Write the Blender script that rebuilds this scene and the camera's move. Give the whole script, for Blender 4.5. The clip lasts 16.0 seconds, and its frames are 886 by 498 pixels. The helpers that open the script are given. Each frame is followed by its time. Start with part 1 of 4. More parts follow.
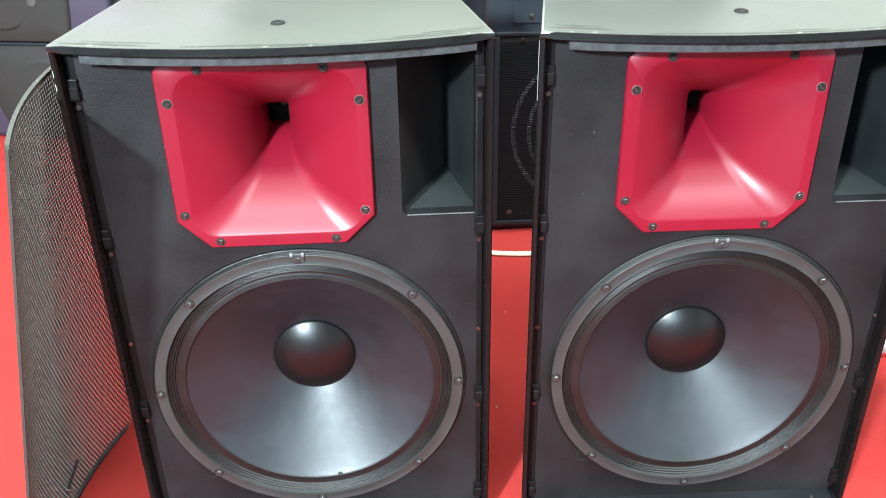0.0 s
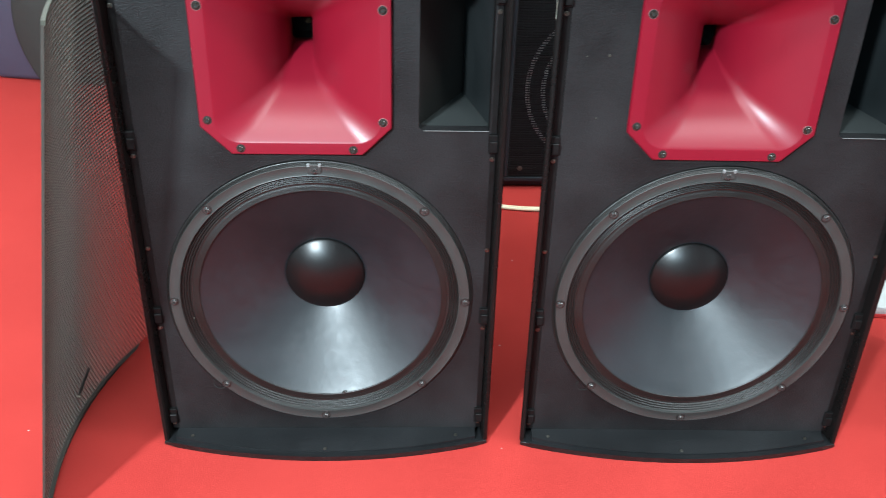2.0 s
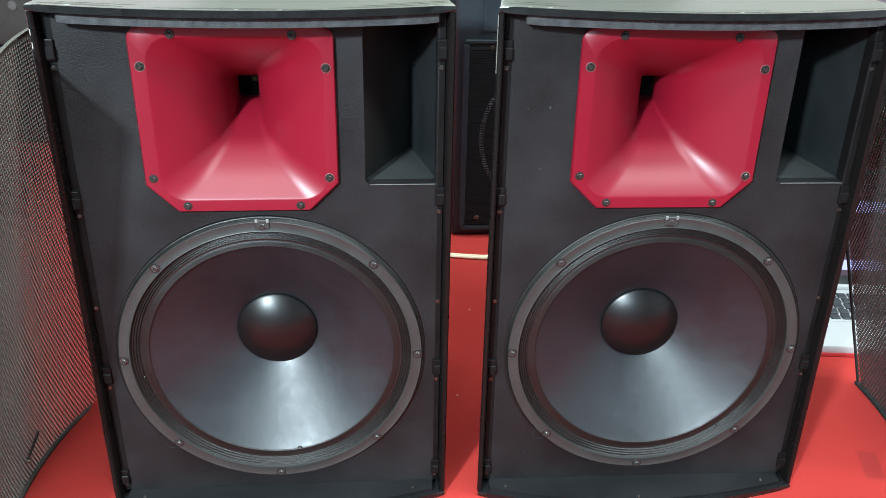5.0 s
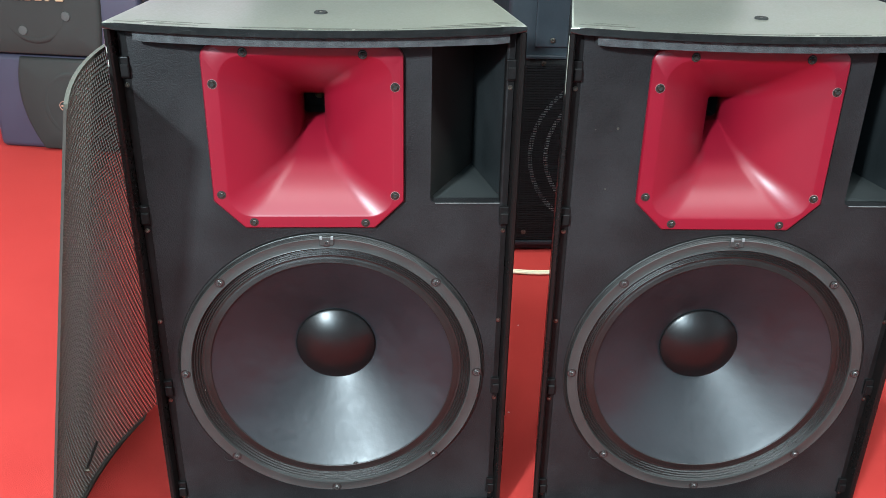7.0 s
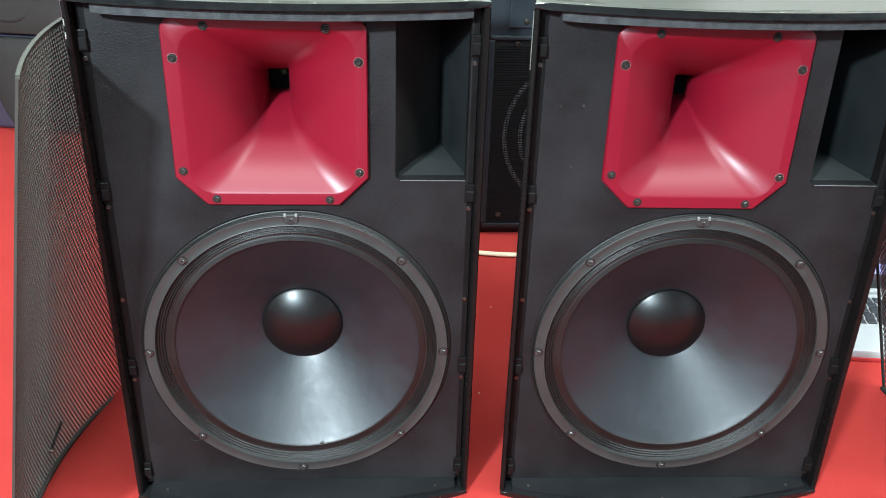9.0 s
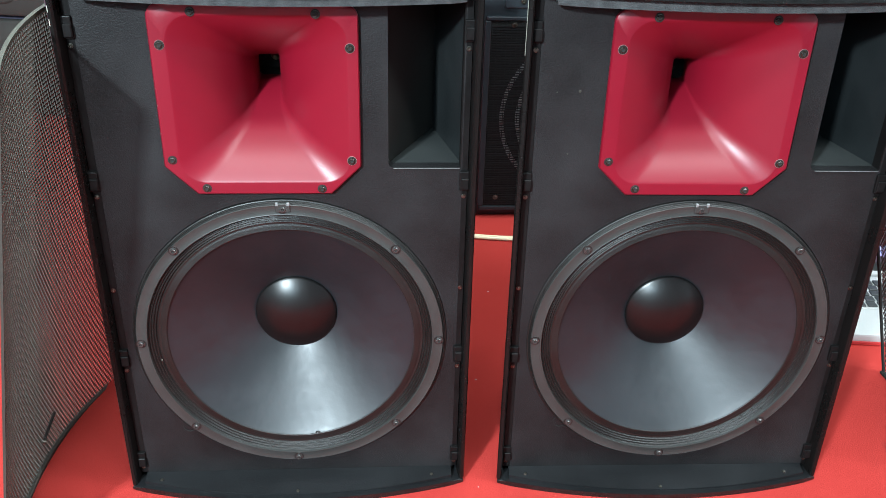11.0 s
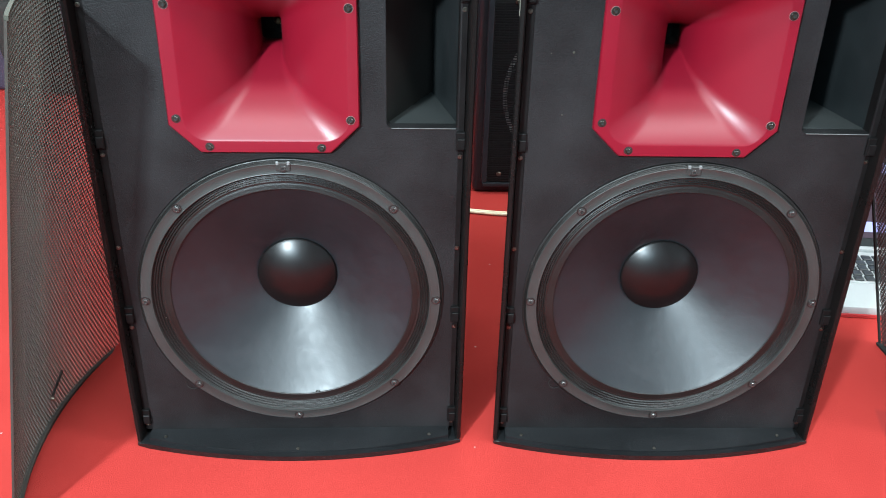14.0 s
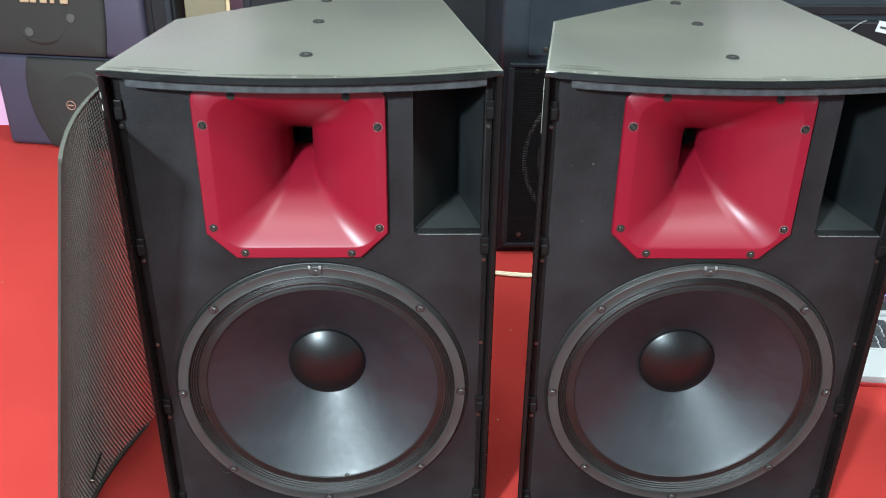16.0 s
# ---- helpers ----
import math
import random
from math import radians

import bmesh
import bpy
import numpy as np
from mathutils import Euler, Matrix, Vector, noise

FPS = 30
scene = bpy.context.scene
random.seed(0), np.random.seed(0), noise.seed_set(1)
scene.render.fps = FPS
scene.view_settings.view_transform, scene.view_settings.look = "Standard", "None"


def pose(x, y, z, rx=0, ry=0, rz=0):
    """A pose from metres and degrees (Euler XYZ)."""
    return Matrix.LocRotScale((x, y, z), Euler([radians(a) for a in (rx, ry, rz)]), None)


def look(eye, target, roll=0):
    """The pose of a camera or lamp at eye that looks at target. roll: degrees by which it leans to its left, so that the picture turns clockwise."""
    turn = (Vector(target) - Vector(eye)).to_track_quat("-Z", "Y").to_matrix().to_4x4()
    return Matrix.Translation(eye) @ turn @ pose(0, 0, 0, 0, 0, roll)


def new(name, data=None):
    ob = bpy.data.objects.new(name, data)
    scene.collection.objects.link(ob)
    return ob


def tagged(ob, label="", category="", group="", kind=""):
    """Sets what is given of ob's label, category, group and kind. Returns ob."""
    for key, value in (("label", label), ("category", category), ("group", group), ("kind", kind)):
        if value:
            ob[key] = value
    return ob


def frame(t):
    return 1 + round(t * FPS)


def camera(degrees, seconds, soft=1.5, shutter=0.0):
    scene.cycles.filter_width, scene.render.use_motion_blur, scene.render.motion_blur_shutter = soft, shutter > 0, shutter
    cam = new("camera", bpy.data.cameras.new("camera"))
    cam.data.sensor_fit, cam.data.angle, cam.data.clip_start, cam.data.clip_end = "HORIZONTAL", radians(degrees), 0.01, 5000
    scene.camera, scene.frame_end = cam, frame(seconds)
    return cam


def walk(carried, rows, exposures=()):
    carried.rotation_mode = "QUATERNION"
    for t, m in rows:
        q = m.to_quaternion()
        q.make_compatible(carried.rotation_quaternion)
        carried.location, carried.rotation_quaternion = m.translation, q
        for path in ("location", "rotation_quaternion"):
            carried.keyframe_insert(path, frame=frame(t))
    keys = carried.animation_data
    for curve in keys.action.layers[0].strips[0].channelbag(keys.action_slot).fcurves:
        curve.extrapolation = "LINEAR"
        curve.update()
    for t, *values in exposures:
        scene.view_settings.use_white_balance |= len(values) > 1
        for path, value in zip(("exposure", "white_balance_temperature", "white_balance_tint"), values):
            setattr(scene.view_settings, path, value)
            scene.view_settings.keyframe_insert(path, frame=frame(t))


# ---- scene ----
# ---------------------------------------------------------------- camera
cam = camera(52.43, 16.0, soft=0.85, shutter=0.5)
# seconds, x, y, z of the eye, tilt from straight down, roll, yaw
ROWS = [
    (0.0, 0.1191, -0.9056, 0.9251, 60.8590, -0.8823, -3.0711),
    (0.5, 0.1116, -0.9120, 0.9082, 60.3514, -0.8353, -2.4521),
    (1.0, 0.0807, -0.9110, 0.9026, 60.1256, 0.2234, -1.1180),
    (1.5, 0.0768, -0.9378, 0.8791, 60.1123, 1.3354, -1.5548),
    (2.0, 0.1088, -0.9717, 0.8585, 60.4901, 1.6272, -2.6897),
    (2.5, 0.1374, -0.9761, 0.8833, 61.4145, 0.1938, -4.1369),
    (3.0, 0.1490, -0.9816, 0.8875, 62.2178, -1.1558, -6.2176),
    (3.2, 0.1494, -0.9857, 0.8768, 62.7182, -0.9838, -5.9898),
    (5.3, 0.1269, -0.9766, 0.8627, 63.5566, 1.4233, -4.5842),
    (5.5, 0.1211, -0.9784, 0.8598, 63.4968, 1.3980, -4.2210),
    (6.0, 0.1030, -0.9847, 0.8620, 63.8970, 1.6156, -3.5287),
    (6.5, 0.1031, -0.9756, 0.8715, 63.7604, 1.0035, -2.7910),
    (7.0, 0.0895, -0.9687, 0.8771, 64.0524, 1.1768, -2.8891),
    (7.5, 0.0957, -0.9642, 0.8815, 63.9454, 1.3883, -3.1218),
    (8.0, 0.0921, -0.9698, 0.8878, 64.2860, 1.5478, -2.9877),
    (8.5, 0.0936, -0.9668, 0.8812, 63.9232, 1.9197, -3.2039),
    (9.0, 0.1131, -0.9684, 0.8644, 63.2777, 1.7841, -3.9806),
    (9.2, 0.1150, -0.9651, 0.8638, 62.9798, 1.7162, -4.1068),
    (11.5, 0.1204, -0.9481, 0.8717, 61.8219, 1.5182, -4.0379),
    (12.0, 0.1146, -0.9478, 0.8767, 62.1246, 1.9825, -4.0439),
    (12.5, 0.1209, -0.9475, 0.8849, 62.3584, 2.2584, -4.4023),
    (13.0, 0.1436, -0.9660, 0.8807, 61.9127, 1.7829, -4.7002),
    (13.5, 0.1461, -0.9897, 0.8510, 61.7838, 2.0033, -3.9521),
    (14.0, 0.1376, -0.9901, 0.8424, 61.5272, 1.4992, -3.1623),
    (14.5, 0.1272, -0.9828, 0.8523, 61.8729, 1.2868, -2.3034),
    (15.0, 0.1268, -0.9732, 0.8830, 62.3361, 0.5003, -1.9854),
    (15.5, 0.1353, -0.9630, 0.9165, 62.1070, 0.6664, -2.1625),
    (16.0, 0.1251, -0.9770, 0.9622, 62.1123, 0.6686, -1.9632),
]
EXPO = [(0.0, 1.02, 6300, 4), (0.5, 0.68, 6300, 4), (1.0, 0.46, 6300, 4), (15.0, 0.44, 6300, 4), (16.0, 0.36, 6300, 4)]
walk(cam, [(t, pose(x, y, z) @ pose(0, 0, 0, 0, 0, yaw) @ pose(0, 0, 0, tilt) @ pose(0, 0, 0, 0, 0, roll)) for t, x, y, z, tilt, roll, yaw in ROWS], exposures=EXPO)

# ---------------------------------------------------------------- world and lamps
world = bpy.data.worlds.new("world")
scene.world = world
world.use_nodes = True
world.node_tree.nodes["Background"].inputs[0].default_value = (0.5, 0.55, 0.6, 1)
world.node_tree.nodes["Background"].inputs[1].default_value = 0.05


def area(name, eye, target, watts, sx, sy, colour):
    d = bpy.data.lights.new(name, "AREA")
    d.shape, d.size, d.size_y, d.energy, d.color = "RECTANGLE", sx, sy, watts, colour
    ob = new(name, d)
    ob.matrix_world = look(eye, target)
    return ob


# unseen lamps: one bright lamp behind the visitor, high shop window added south, ceiling panels
area("lamp_front", (-1.15, -2.45, 1.99), (-0.1, 0.0, 0.45), 214, 0.20, 0.17, (0.80, 0.92, 1.0))
# broad cool source supposed from the cone highlights, set in an added window
area("window_light", (-1.2, -4.50, 2.35), (0.1, 0.0, 0.4), 60, 1.55, 0.8, (0.54, 0.81, 1.0))
area("lamp_mid", (0.40, -1.32, 2.92), (0.40, -1.32, 0.0), 64, 2.0, 0.30, (0.93, 0.98, 1.0))
area("lamp_over", (0.1, 0.75, 2.92), (0.1, 0.75, 0.0), 38, 1.5, 0.30, (0.93, 0.98, 1.0))
# fill added from the right to brighten the left grille, no known lamp
area("fill_east", (2.20, -0.75, 2.92), (2.20, -0.75, 0.0), 56, 1.2, 0.30, (0.86, 0.95, 1.0))

# ---------------------------------------------------------------- materials


def mat(name, colour, rough=0.5, metal=0.0, vary=0.12, scale=8.0, fine=300.0, bump=0.0, depth=0.0005, rvary=0.08, tint=None, spec=0.5, coat=0.0):
    """A painted or solid surface: colour that varies at two scales, uneven gloss and fine relief."""
    m = bpy.data.materials.new(name)
    m.use_nodes = True
    nt = m.node_tree
    b = nt.nodes["Principled BSDF"]
    tc = nt.nodes.new("ShaderNodeTexCoord")
    big, small = nt.nodes.new("ShaderNodeTexNoise"), nt.nodes.new("ShaderNodeTexNoise")
    big.inputs["Scale"].default_value, big.inputs["Detail"].default_value = scale, 5
    small.inputs["Scale"].default_value, small.inputs["Detail"].default_value = fine, 3
    for n in (big, small):
        nt.links.new(tc.outputs["Object"], n.inputs["Vector"])
    add = nt.nodes.new("ShaderNodeMath")
    add.operation = "MULTIPLY_ADD"
    nt.links.new(small.outputs["Fac"], add.inputs[0])
    add.inputs[1].default_value = 0.6
    nt.links.new(big.outputs["Fac"], add.inputs[2])
    ramp = nt.nodes.new("ShaderNodeMapRange")
    ramp.inputs["From Min"].default_value, ramp.inputs["From Max"].default_value = 0.45, 1.15
    nt.links.new(add.outputs[0], ramp.inputs["Value"])
    mix = nt.nodes.new("ShaderNodeMix")
    mix.data_type = "RGBA"
    low = [c * (1 - vary) for c in colour]
    high = [min(1.0, c * (1 + vary)) for c in (tint or colour)]
    mix.inputs["A"].default_value, mix.inputs["B"].default_value = (*low, 1), (*high, 1)
    nt.links.new(ramp.outputs[0], mix.inputs["Factor"])
    nt.links.new(mix.outputs["Result"], b.inputs["Base Color"])
    rr = nt.nodes.new("ShaderNodeMapRange")
    rr.inputs["To Min"].default_value, rr.inputs["To Max"].default_value = max(0.02, rough - rvary), min(1, rough + rvary)
    nt.links.new(ramp.outputs[0], rr.inputs["Value"])
    nt.links.new(rr.outputs[0], b.inputs["Roughness"])
    b.inputs["Metallic"].default_value = metal
    b.inputs["Specular IOR Level"].default_value = spec
    b.inputs["Coat Weight"].default_value = coat
    if bump:
        bp = nt.nodes.new("ShaderNodeBump")
        bp.inputs["Strength"].default_value, bp.inputs["Distance"].default_value = bump, depth
        nt.links.new(small.outputs["Fac"], bp.inputs["Height"])
        nt.links.new(bp.outputs["Normal"], b.inputs["Normal"])
    return m


def glow(name, colour, strength):
    m = bpy.data.materials.new(name)
    m.use_nodes = True
    b = m.node_tree.nodes["Principled BSDF"]
    b.inputs["Base Color"].default_value = (*[c * 0.3 for c in colour], 1)
    b.inputs["Emission Color"].default_value = (*colour, 1)
    b.inputs["Emission Strength"].default_value = strength
    return m


M_CARPET = mat("red_carpet", (0.335, 0.0255, 0.0215), 0.95, vary=0.10, scale=3.0, fine=900, bump=0.5, depth=0.002, tint=(0.365, 0.035, 0.029), spec=0.12)
def dark_patch(m, cx, cy, hx, hy, turn, dark):
    """A faint darker patch with a soft edge in a floor material."""
    nt = m.node_tree
    b = nt.nodes["Principled BSDF"]
    src = b.inputs["Base Color"].links[0].from_socket
    geo = nt.nodes.new("ShaderNodeNewGeometry")
    mp = nt.nodes.new("ShaderNodeMapping")
    mp.vector_type = "TEXTURE"
    mp.inputs["Location"].default_value = (cx, cy, 0)
    mp.inputs["Rotation"].default_value = (0, 0, radians(turn))
    mp.inputs["Scale"].default_value = (hx, hy, 1)
    nt.links.new(geo.outputs["Position"], mp.inputs["Vector"])
    sep = nt.nodes.new("ShaderNodeSeparateXYZ")
    nt.links.new(mp.outputs[0], sep.inputs[0])
    outs = []
    for axis in ("X", "Y"):
        ab = nt.nodes.new("ShaderNodeMath")
        ab.operation = "ABSOLUTE"
        nt.links.new(sep.outputs[axis], ab.inputs[0])
        rg = nt.nodes.new("ShaderNodeMapRange")
        rg.interpolation_type = "SMOOTHSTEP"
        rg.inputs["From Min"].default_value, rg.inputs["From Max"].default_value = 0.75, 1.1
        rg.inputs["To Min"].default_value, rg.inputs["To Max"].default_value = 1.0, 0.0
        nt.links.new(ab.outputs[0], rg.inputs["Value"])
        outs.append(rg)
    mul = nt.nodes.new("ShaderNodeMath")
    mul.operation = "MULTIPLY"
    nt.links.new(outs[0].outputs[0], mul.inputs[0])
    nt.links.new(outs[1].outputs[0], mul.inputs[1])
    amt = nt.nodes.new("ShaderNodeMath")
    amt.operation = "MULTIPLY"
    nt.links.new(mul.outputs[0], amt.inputs[0])
    amt.inputs[1].default_value = dark
    mix = nt.nodes.new("ShaderNodeMix")
    mix.data_type = "RGBA"
    mix.inputs["B"].default_value = (0.16, 0.02, 0.02, 1)
    nt.links.new(src, mix.inputs["A"])
    nt.links.new(amt.outputs[0], mix.inputs["Factor"])
    nt.links.new(mix.outputs["Result"], b.inputs["Base Color"])


dark_patch(M_CARPET, 0.858, 0.021, 0.015, 0.034, -14, 0.42)
M_BAFFLE = mat("black_texture_paint", (0.0104, 0.0102, 0.0107), 0.50, vary=0.7, scale=9, fine=620, bump=0.55, depth=0.0010, rvary=0.14, spec=0.19)
M_SATIN = mat("satin_black_side", (0.0056, 0.0048, 0.0046), 0.30, vary=0.2, scale=12, fine=200, bump=0.05, spec=0.17)
# grey of the faded tops also carries the bright ceiling's reflection
M_TOP = mat("worn_sheen_grey_top", (0.075, 0.078, 0.070), 0.36, vary=0.16, scale=4, fine=400, bump=0.15, depth=0.0004, spec=0.32, tint=(0.083, 0.084, 0.062))
# pale bevel colour: worn paint together with the highlight along the edge
M_EDGE = mat("worn_glint_edge", (0.15, 0.155, 0.130), 0.30, vary=0.6, scale=25, fine=260, bump=0.3, depth=0.0008)
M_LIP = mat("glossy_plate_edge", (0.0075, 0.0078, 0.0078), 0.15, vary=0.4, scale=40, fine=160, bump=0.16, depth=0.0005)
M_RUB = mat("rubbed_paint", (0.026, 0.027, 0.018), 0.45, vary=0.4, scale=60, fine=400)
M_BASE = mat("base_plate_black", (0.0066, 0.0072, 0.0080), 0.42, vary=0.3, scale=14, fine=420, bump=0.4, depth=0.0006, spec=0.3)
M_FOAM = mat("grey_foam", (0.050, 0.052, 0.053), 0.95, vary=0.5, scale=90, fine=900, bump=0.9, depth=0.0016, spec=0.1)
M_CHIPPALE = mat("pale_chip", (0.34, 0.34, 0.29), 0.5, vary=0.3, scale=120)
M_BADGE = mat("copper_badge", (0.34, 0.17, 0.12), 0.45, vary=0.2, scale=90)
M_GLUE = mat("dried_glue", (0.020, 0.019, 0.018), 0.15, vary=0.2, scale=90)
M_LEAD = mat("grey_lead", (0.15, 0.155, 0.155), 0.4, vary=0.2, scale=80)
M_FLOOR = mat("dark_grey_floor", (0.045, 0.045, 0.046), 0.5, vary=0.15, scale=4, fine=120, bump=0.1)
M_CHIP = mat("chipped_pale_ring", (0.26, 0.14, 0.13), 0.5, vary=0.35, scale=300, fine=700)
M_RED = mat("red_horn_moulding", (0.147, 0.0033, 0.0120), 0.36, vary=0.05, scale=7, fine=900, bump=0.03, depth=0.0002, rvary=0.06, spec=0.38)
M_RING = mat("grey_cast_basket", (0.0255, 0.0268, 0.0255), 0.40, vary=0.22, scale=20, fine=420, bump=0.25, depth=0.0004, spec=0.40)
M_SURR = mat("doped_cloth_surround", (0.0066, 0.0062, 0.0057), 0.42, vary=0.35, scale=30, fine=700, bump=0.5, depth=0.0006, spec=0.4)
M_CONE = mat("coated_paper_cone", (0.0070, 0.0095, 0.0118), 0.46, vary=0.2, scale=16, fine=90, bump=0.26, depth=0.0008, rvary=0.08, spec=0.62)
M_CAP = mat("lacquered_dust_cap", (0.0042, 0.0036, 0.0036), 0.33, vary=0.15, scale=20, fine=200, rvary=0.02, spec=0.38)
M_DARK = mat("matt_black", (0.021, 0.021, 0.020), 0.85, vary=0.2, spec=0.1)
M_CLIP = mat("clip_black", (0.0055, 0.0050, 0.0050), 0.45, vary=0.3, scale=60, spec=0.10)
M_PORT = mat("port_black", (0.0064, 0.0080, 0.0086), 0.5, vary=0.2, scale=15, fine=350, bump=0.2)
# paler copy of the port black: light on the vent's floor put into colour
M_PORTLIT = mat("lit_port_floor", (0.0110, 0.0136, 0.0134), 0.7, vary=0.25, scale=18, fine=350, bump=0.2)
M_PALELIP = mat("rubbed_lit_lip", (0.050, 0.053, 0.052), 0.4, vary=0.5, scale=60, fine=600)
M_SCREW = mat("zinc_screw", (0.14, 0.13, 0.11), 0.32, metal=1.0, vary=0.4, scale=200, fine=900)
M_BLACKSCREW = mat("bright_bolt", (0.030, 0.029, 0.028), 0.22, spec=0.6, vary=0.4, scale=200, fine=900)
M_BRONZE = mat("browned_screw", (0.016, 0.012, 0.009), 0.24, spec=0.6, vary=0.4, scale=200, fine=900)
M_GRILLE = mat("grey_steel_grille", (0.080, 0.076, 0.055), 0.44, spec=0.75, vary=0.2, scale=9, fine=300)
# same grille steel darkened: the right grille's shade is put into colour
M_GRILLE_DARK = mat("darkened_steel_grille", (0.044, 0.037, 0.035), 0.45, vary=0.25, scale=9, fine=300)
# dark steel for hole edges and rims, with their shade in the colour
M_CUT = mat("shaded_cut_steel", (0.038, 0.035, 0.030), 0.6, vary=0.2, scale=9, fine=300, spec=0.3)
M_RIM = mat("steel_rim", (0.050, 0.052, 0.042), 0.45, vary=0.25, scale=30, fine=300, spec=0.25)
M_PINK = mat("pink_wall_paint", (0.62, 0.36, 0.52), 0.85, vary=0.05, scale=2, fine=120, bump=0.25)
M_CREAM = mat("cream_wall_paint", (0.60, 0.60, 0.53), 0.85, vary=0.05, scale=2, fine=120, bump=0.2)
M_WALL = mat("pale_wall_paint", (0.48, 0.50, 0.52), 0.85, vary=0.05, scale=2, fine=120, bump=0.2)
M_CEIL = mat("ceiling_paint", (0.60, 0.61, 0.61), 0.9, vary=0.04, scale=2, fine=90, bump=0.15)
M_PURPLE = mat("grey_violet_shell", (0.037, 0.034, 0.055), 0.55, vary=0.1, scale=9, fine=350, bump=0.2)
M_DGRILLE = mat("dark_olive_cloth", (0.0168, 0.0160, 0.0135), 0.8, vary=0.15, scale=12, fine=700, bump=0.4)
M_PIN = mat("grey_pin", (0.050, 0.051, 0.047), 0.6, vary=0.2, scale=60)
M_BOX = mat("black_cabinet", (0.014, 0.018, 0.022), 0.4, vary=0.25, scale=10, fine=350, bump=0.25, spec=0.3)
M_MESH = mat("black_mesh", (0.0065, 0.0072, 0.0080), 0.55, spec=0.25, vary=0.2, scale=20, fine=300)
M_WHITE = mat("white_plastic", (0.42, 0.44, 0.435), 0.45, vary=0.04, scale=8)
M_KEY = mat("black_keys", (0.03, 0.035, 0.035), 0.5, vary=0.2, scale=60)
M_CABLE = mat("cream_cable", (0.75, 0.66, 0.46), 0.5, vary=0.1, scale=40)
M_CARD = mat("brown_card", (0.50, 0.38, 0.22), 0.8, vary=0.12, scale=8, fine=160, bump=0.2)
M_PAPER = mat("cream_paper", (0.36, 0.32, 0.25), 0.8, vary=0.08, scale=8)
M_ALU = mat("dull_alloy", (0.60, 0.60, 0.57), 0.4, metal=0.6, vary=0.2, scale=40)
M_GILT = mat("gilt_letters", (0.36, 0.26, 0.16), 0.4, vary=0.1)
M_GOLD = mat("yellow_pack", (0.50, 0.33, 0.04), 0.45, vary=0.25, scale=14)
M_ORANGE = mat("orange_wood", (0.52, 0.12, 0.03), 0.45, vary=0.2, scale=12)
M_LRED = mat("red_edge_plastic", (0.42, 0.03, 0.03), 0.5)
M_GREYLINE = mat("legend_white", (0.6, 0.6, 0.6), 0.6)
M_REDDISP = glow("red_display", (0.9, 0.05, 0.08), 0.4)
M_SCREEN = glow("laptop_display", (0.10, 0.07, 0.10), 0.5)
M_SCREENBAND = glow("laptop_display_band", (0.42, 0.46, 0.95), 1.0)
M_SCREENPAGE = glow("laptop_display_page", (0.72, 0.80, 0.86), 0.36)
M_TAN = mat("tan_metal", (0.145, 0.118, 0.062), 0.45, vary=0.15)

# ---------------------------------------------------------------- mesh helpers


def mesh_of(bm, name, material, smooth=False):
    me = bpy.data.meshes.new(name)
    bmesh.ops.recalc_face_normals(bm, faces=bm.faces)
    bm.to_mesh(me)
    bm.free()
    me.materials.append(material)
    if smooth:
        me.shade_smooth()
        me.set_sharp_from_angle(angle=radians(smooth if smooth > 1 else 35))
    return me


def part(name, bm, material, parent=None, label="", smooth=False):
    ob = new(name, mesh_of(bm, name, material, smooth))
    ob.parent = parent
    if label:
        ob["label"] = label
    return ob


def again(ob, m, parent=None):
    """Another object on the same mesh, placed at m under the parent."""
    o = new(ob.name.split(".")[0], ob.data)
    o.parent = parent or ob.parent
    o.matrix_basis = m
    return o


def holder(name, m, label, category, group="", kind=""):
    e = new(name)
    e.empty_display_size = 0.05
    e.matrix_basis = m
    return tagged(e, label, category, group, kind)


def box(x0, x1, y0, y1, z0, z1, bevel=0.0, seg=2, bm=None):
    own = bmesh.new()
    bmesh.ops.create_cube(own, size=1)
    for v in own.verts:
        v.co = Vector(((x0 + x1) / 2 + v.co.x * (x1 - x0), (y0 + y1) / 2 + v.co.y * (y1 - y0), (z0 + z1) / 2 + v.co.z * (z1 - z0)))
    if bevel:
        bmesh.ops.bevel(own, geom=own.edges[:], offset=bevel, segments=seg, profile=0.5, affect="EDGES")
    if bm is None:
        return own
    me = bpy.data.meshes.new("tmp")
    own.to_mesh(me)
    bm.from_mesh(me)
    bpy.data.meshes.remove(me)
    own.free()
    return bm


def prism(outline, z0, z1, bevel=0.0, seg=2):
    """A plate with the given outline in x and y, from z0 to z1."""
    bm = bmesh.new()
    low = [bm.verts.new((x, y, z0)) for x, y in outline]
    high = [bm.verts.new((x, y, z1)) for x, y in outline]
    n = len(outline)
    bm.faces.new(low[::-1])
    bm.faces.new(high)
    sides = [bm.faces.new((low[i], low[(i + 1) % n], high[(i + 1) % n], high[i])) for i in range(n)]
    if bevel:
        caps = [e for e in bm.edges if abs(e.verts[0].co.z - e.verts[1].co.z) < 1e-6]
        bmesh.ops.bevel(bm, geom=caps, offset=bevel, segments=seg, profile=0.5, affect="EDGES")
    return bm


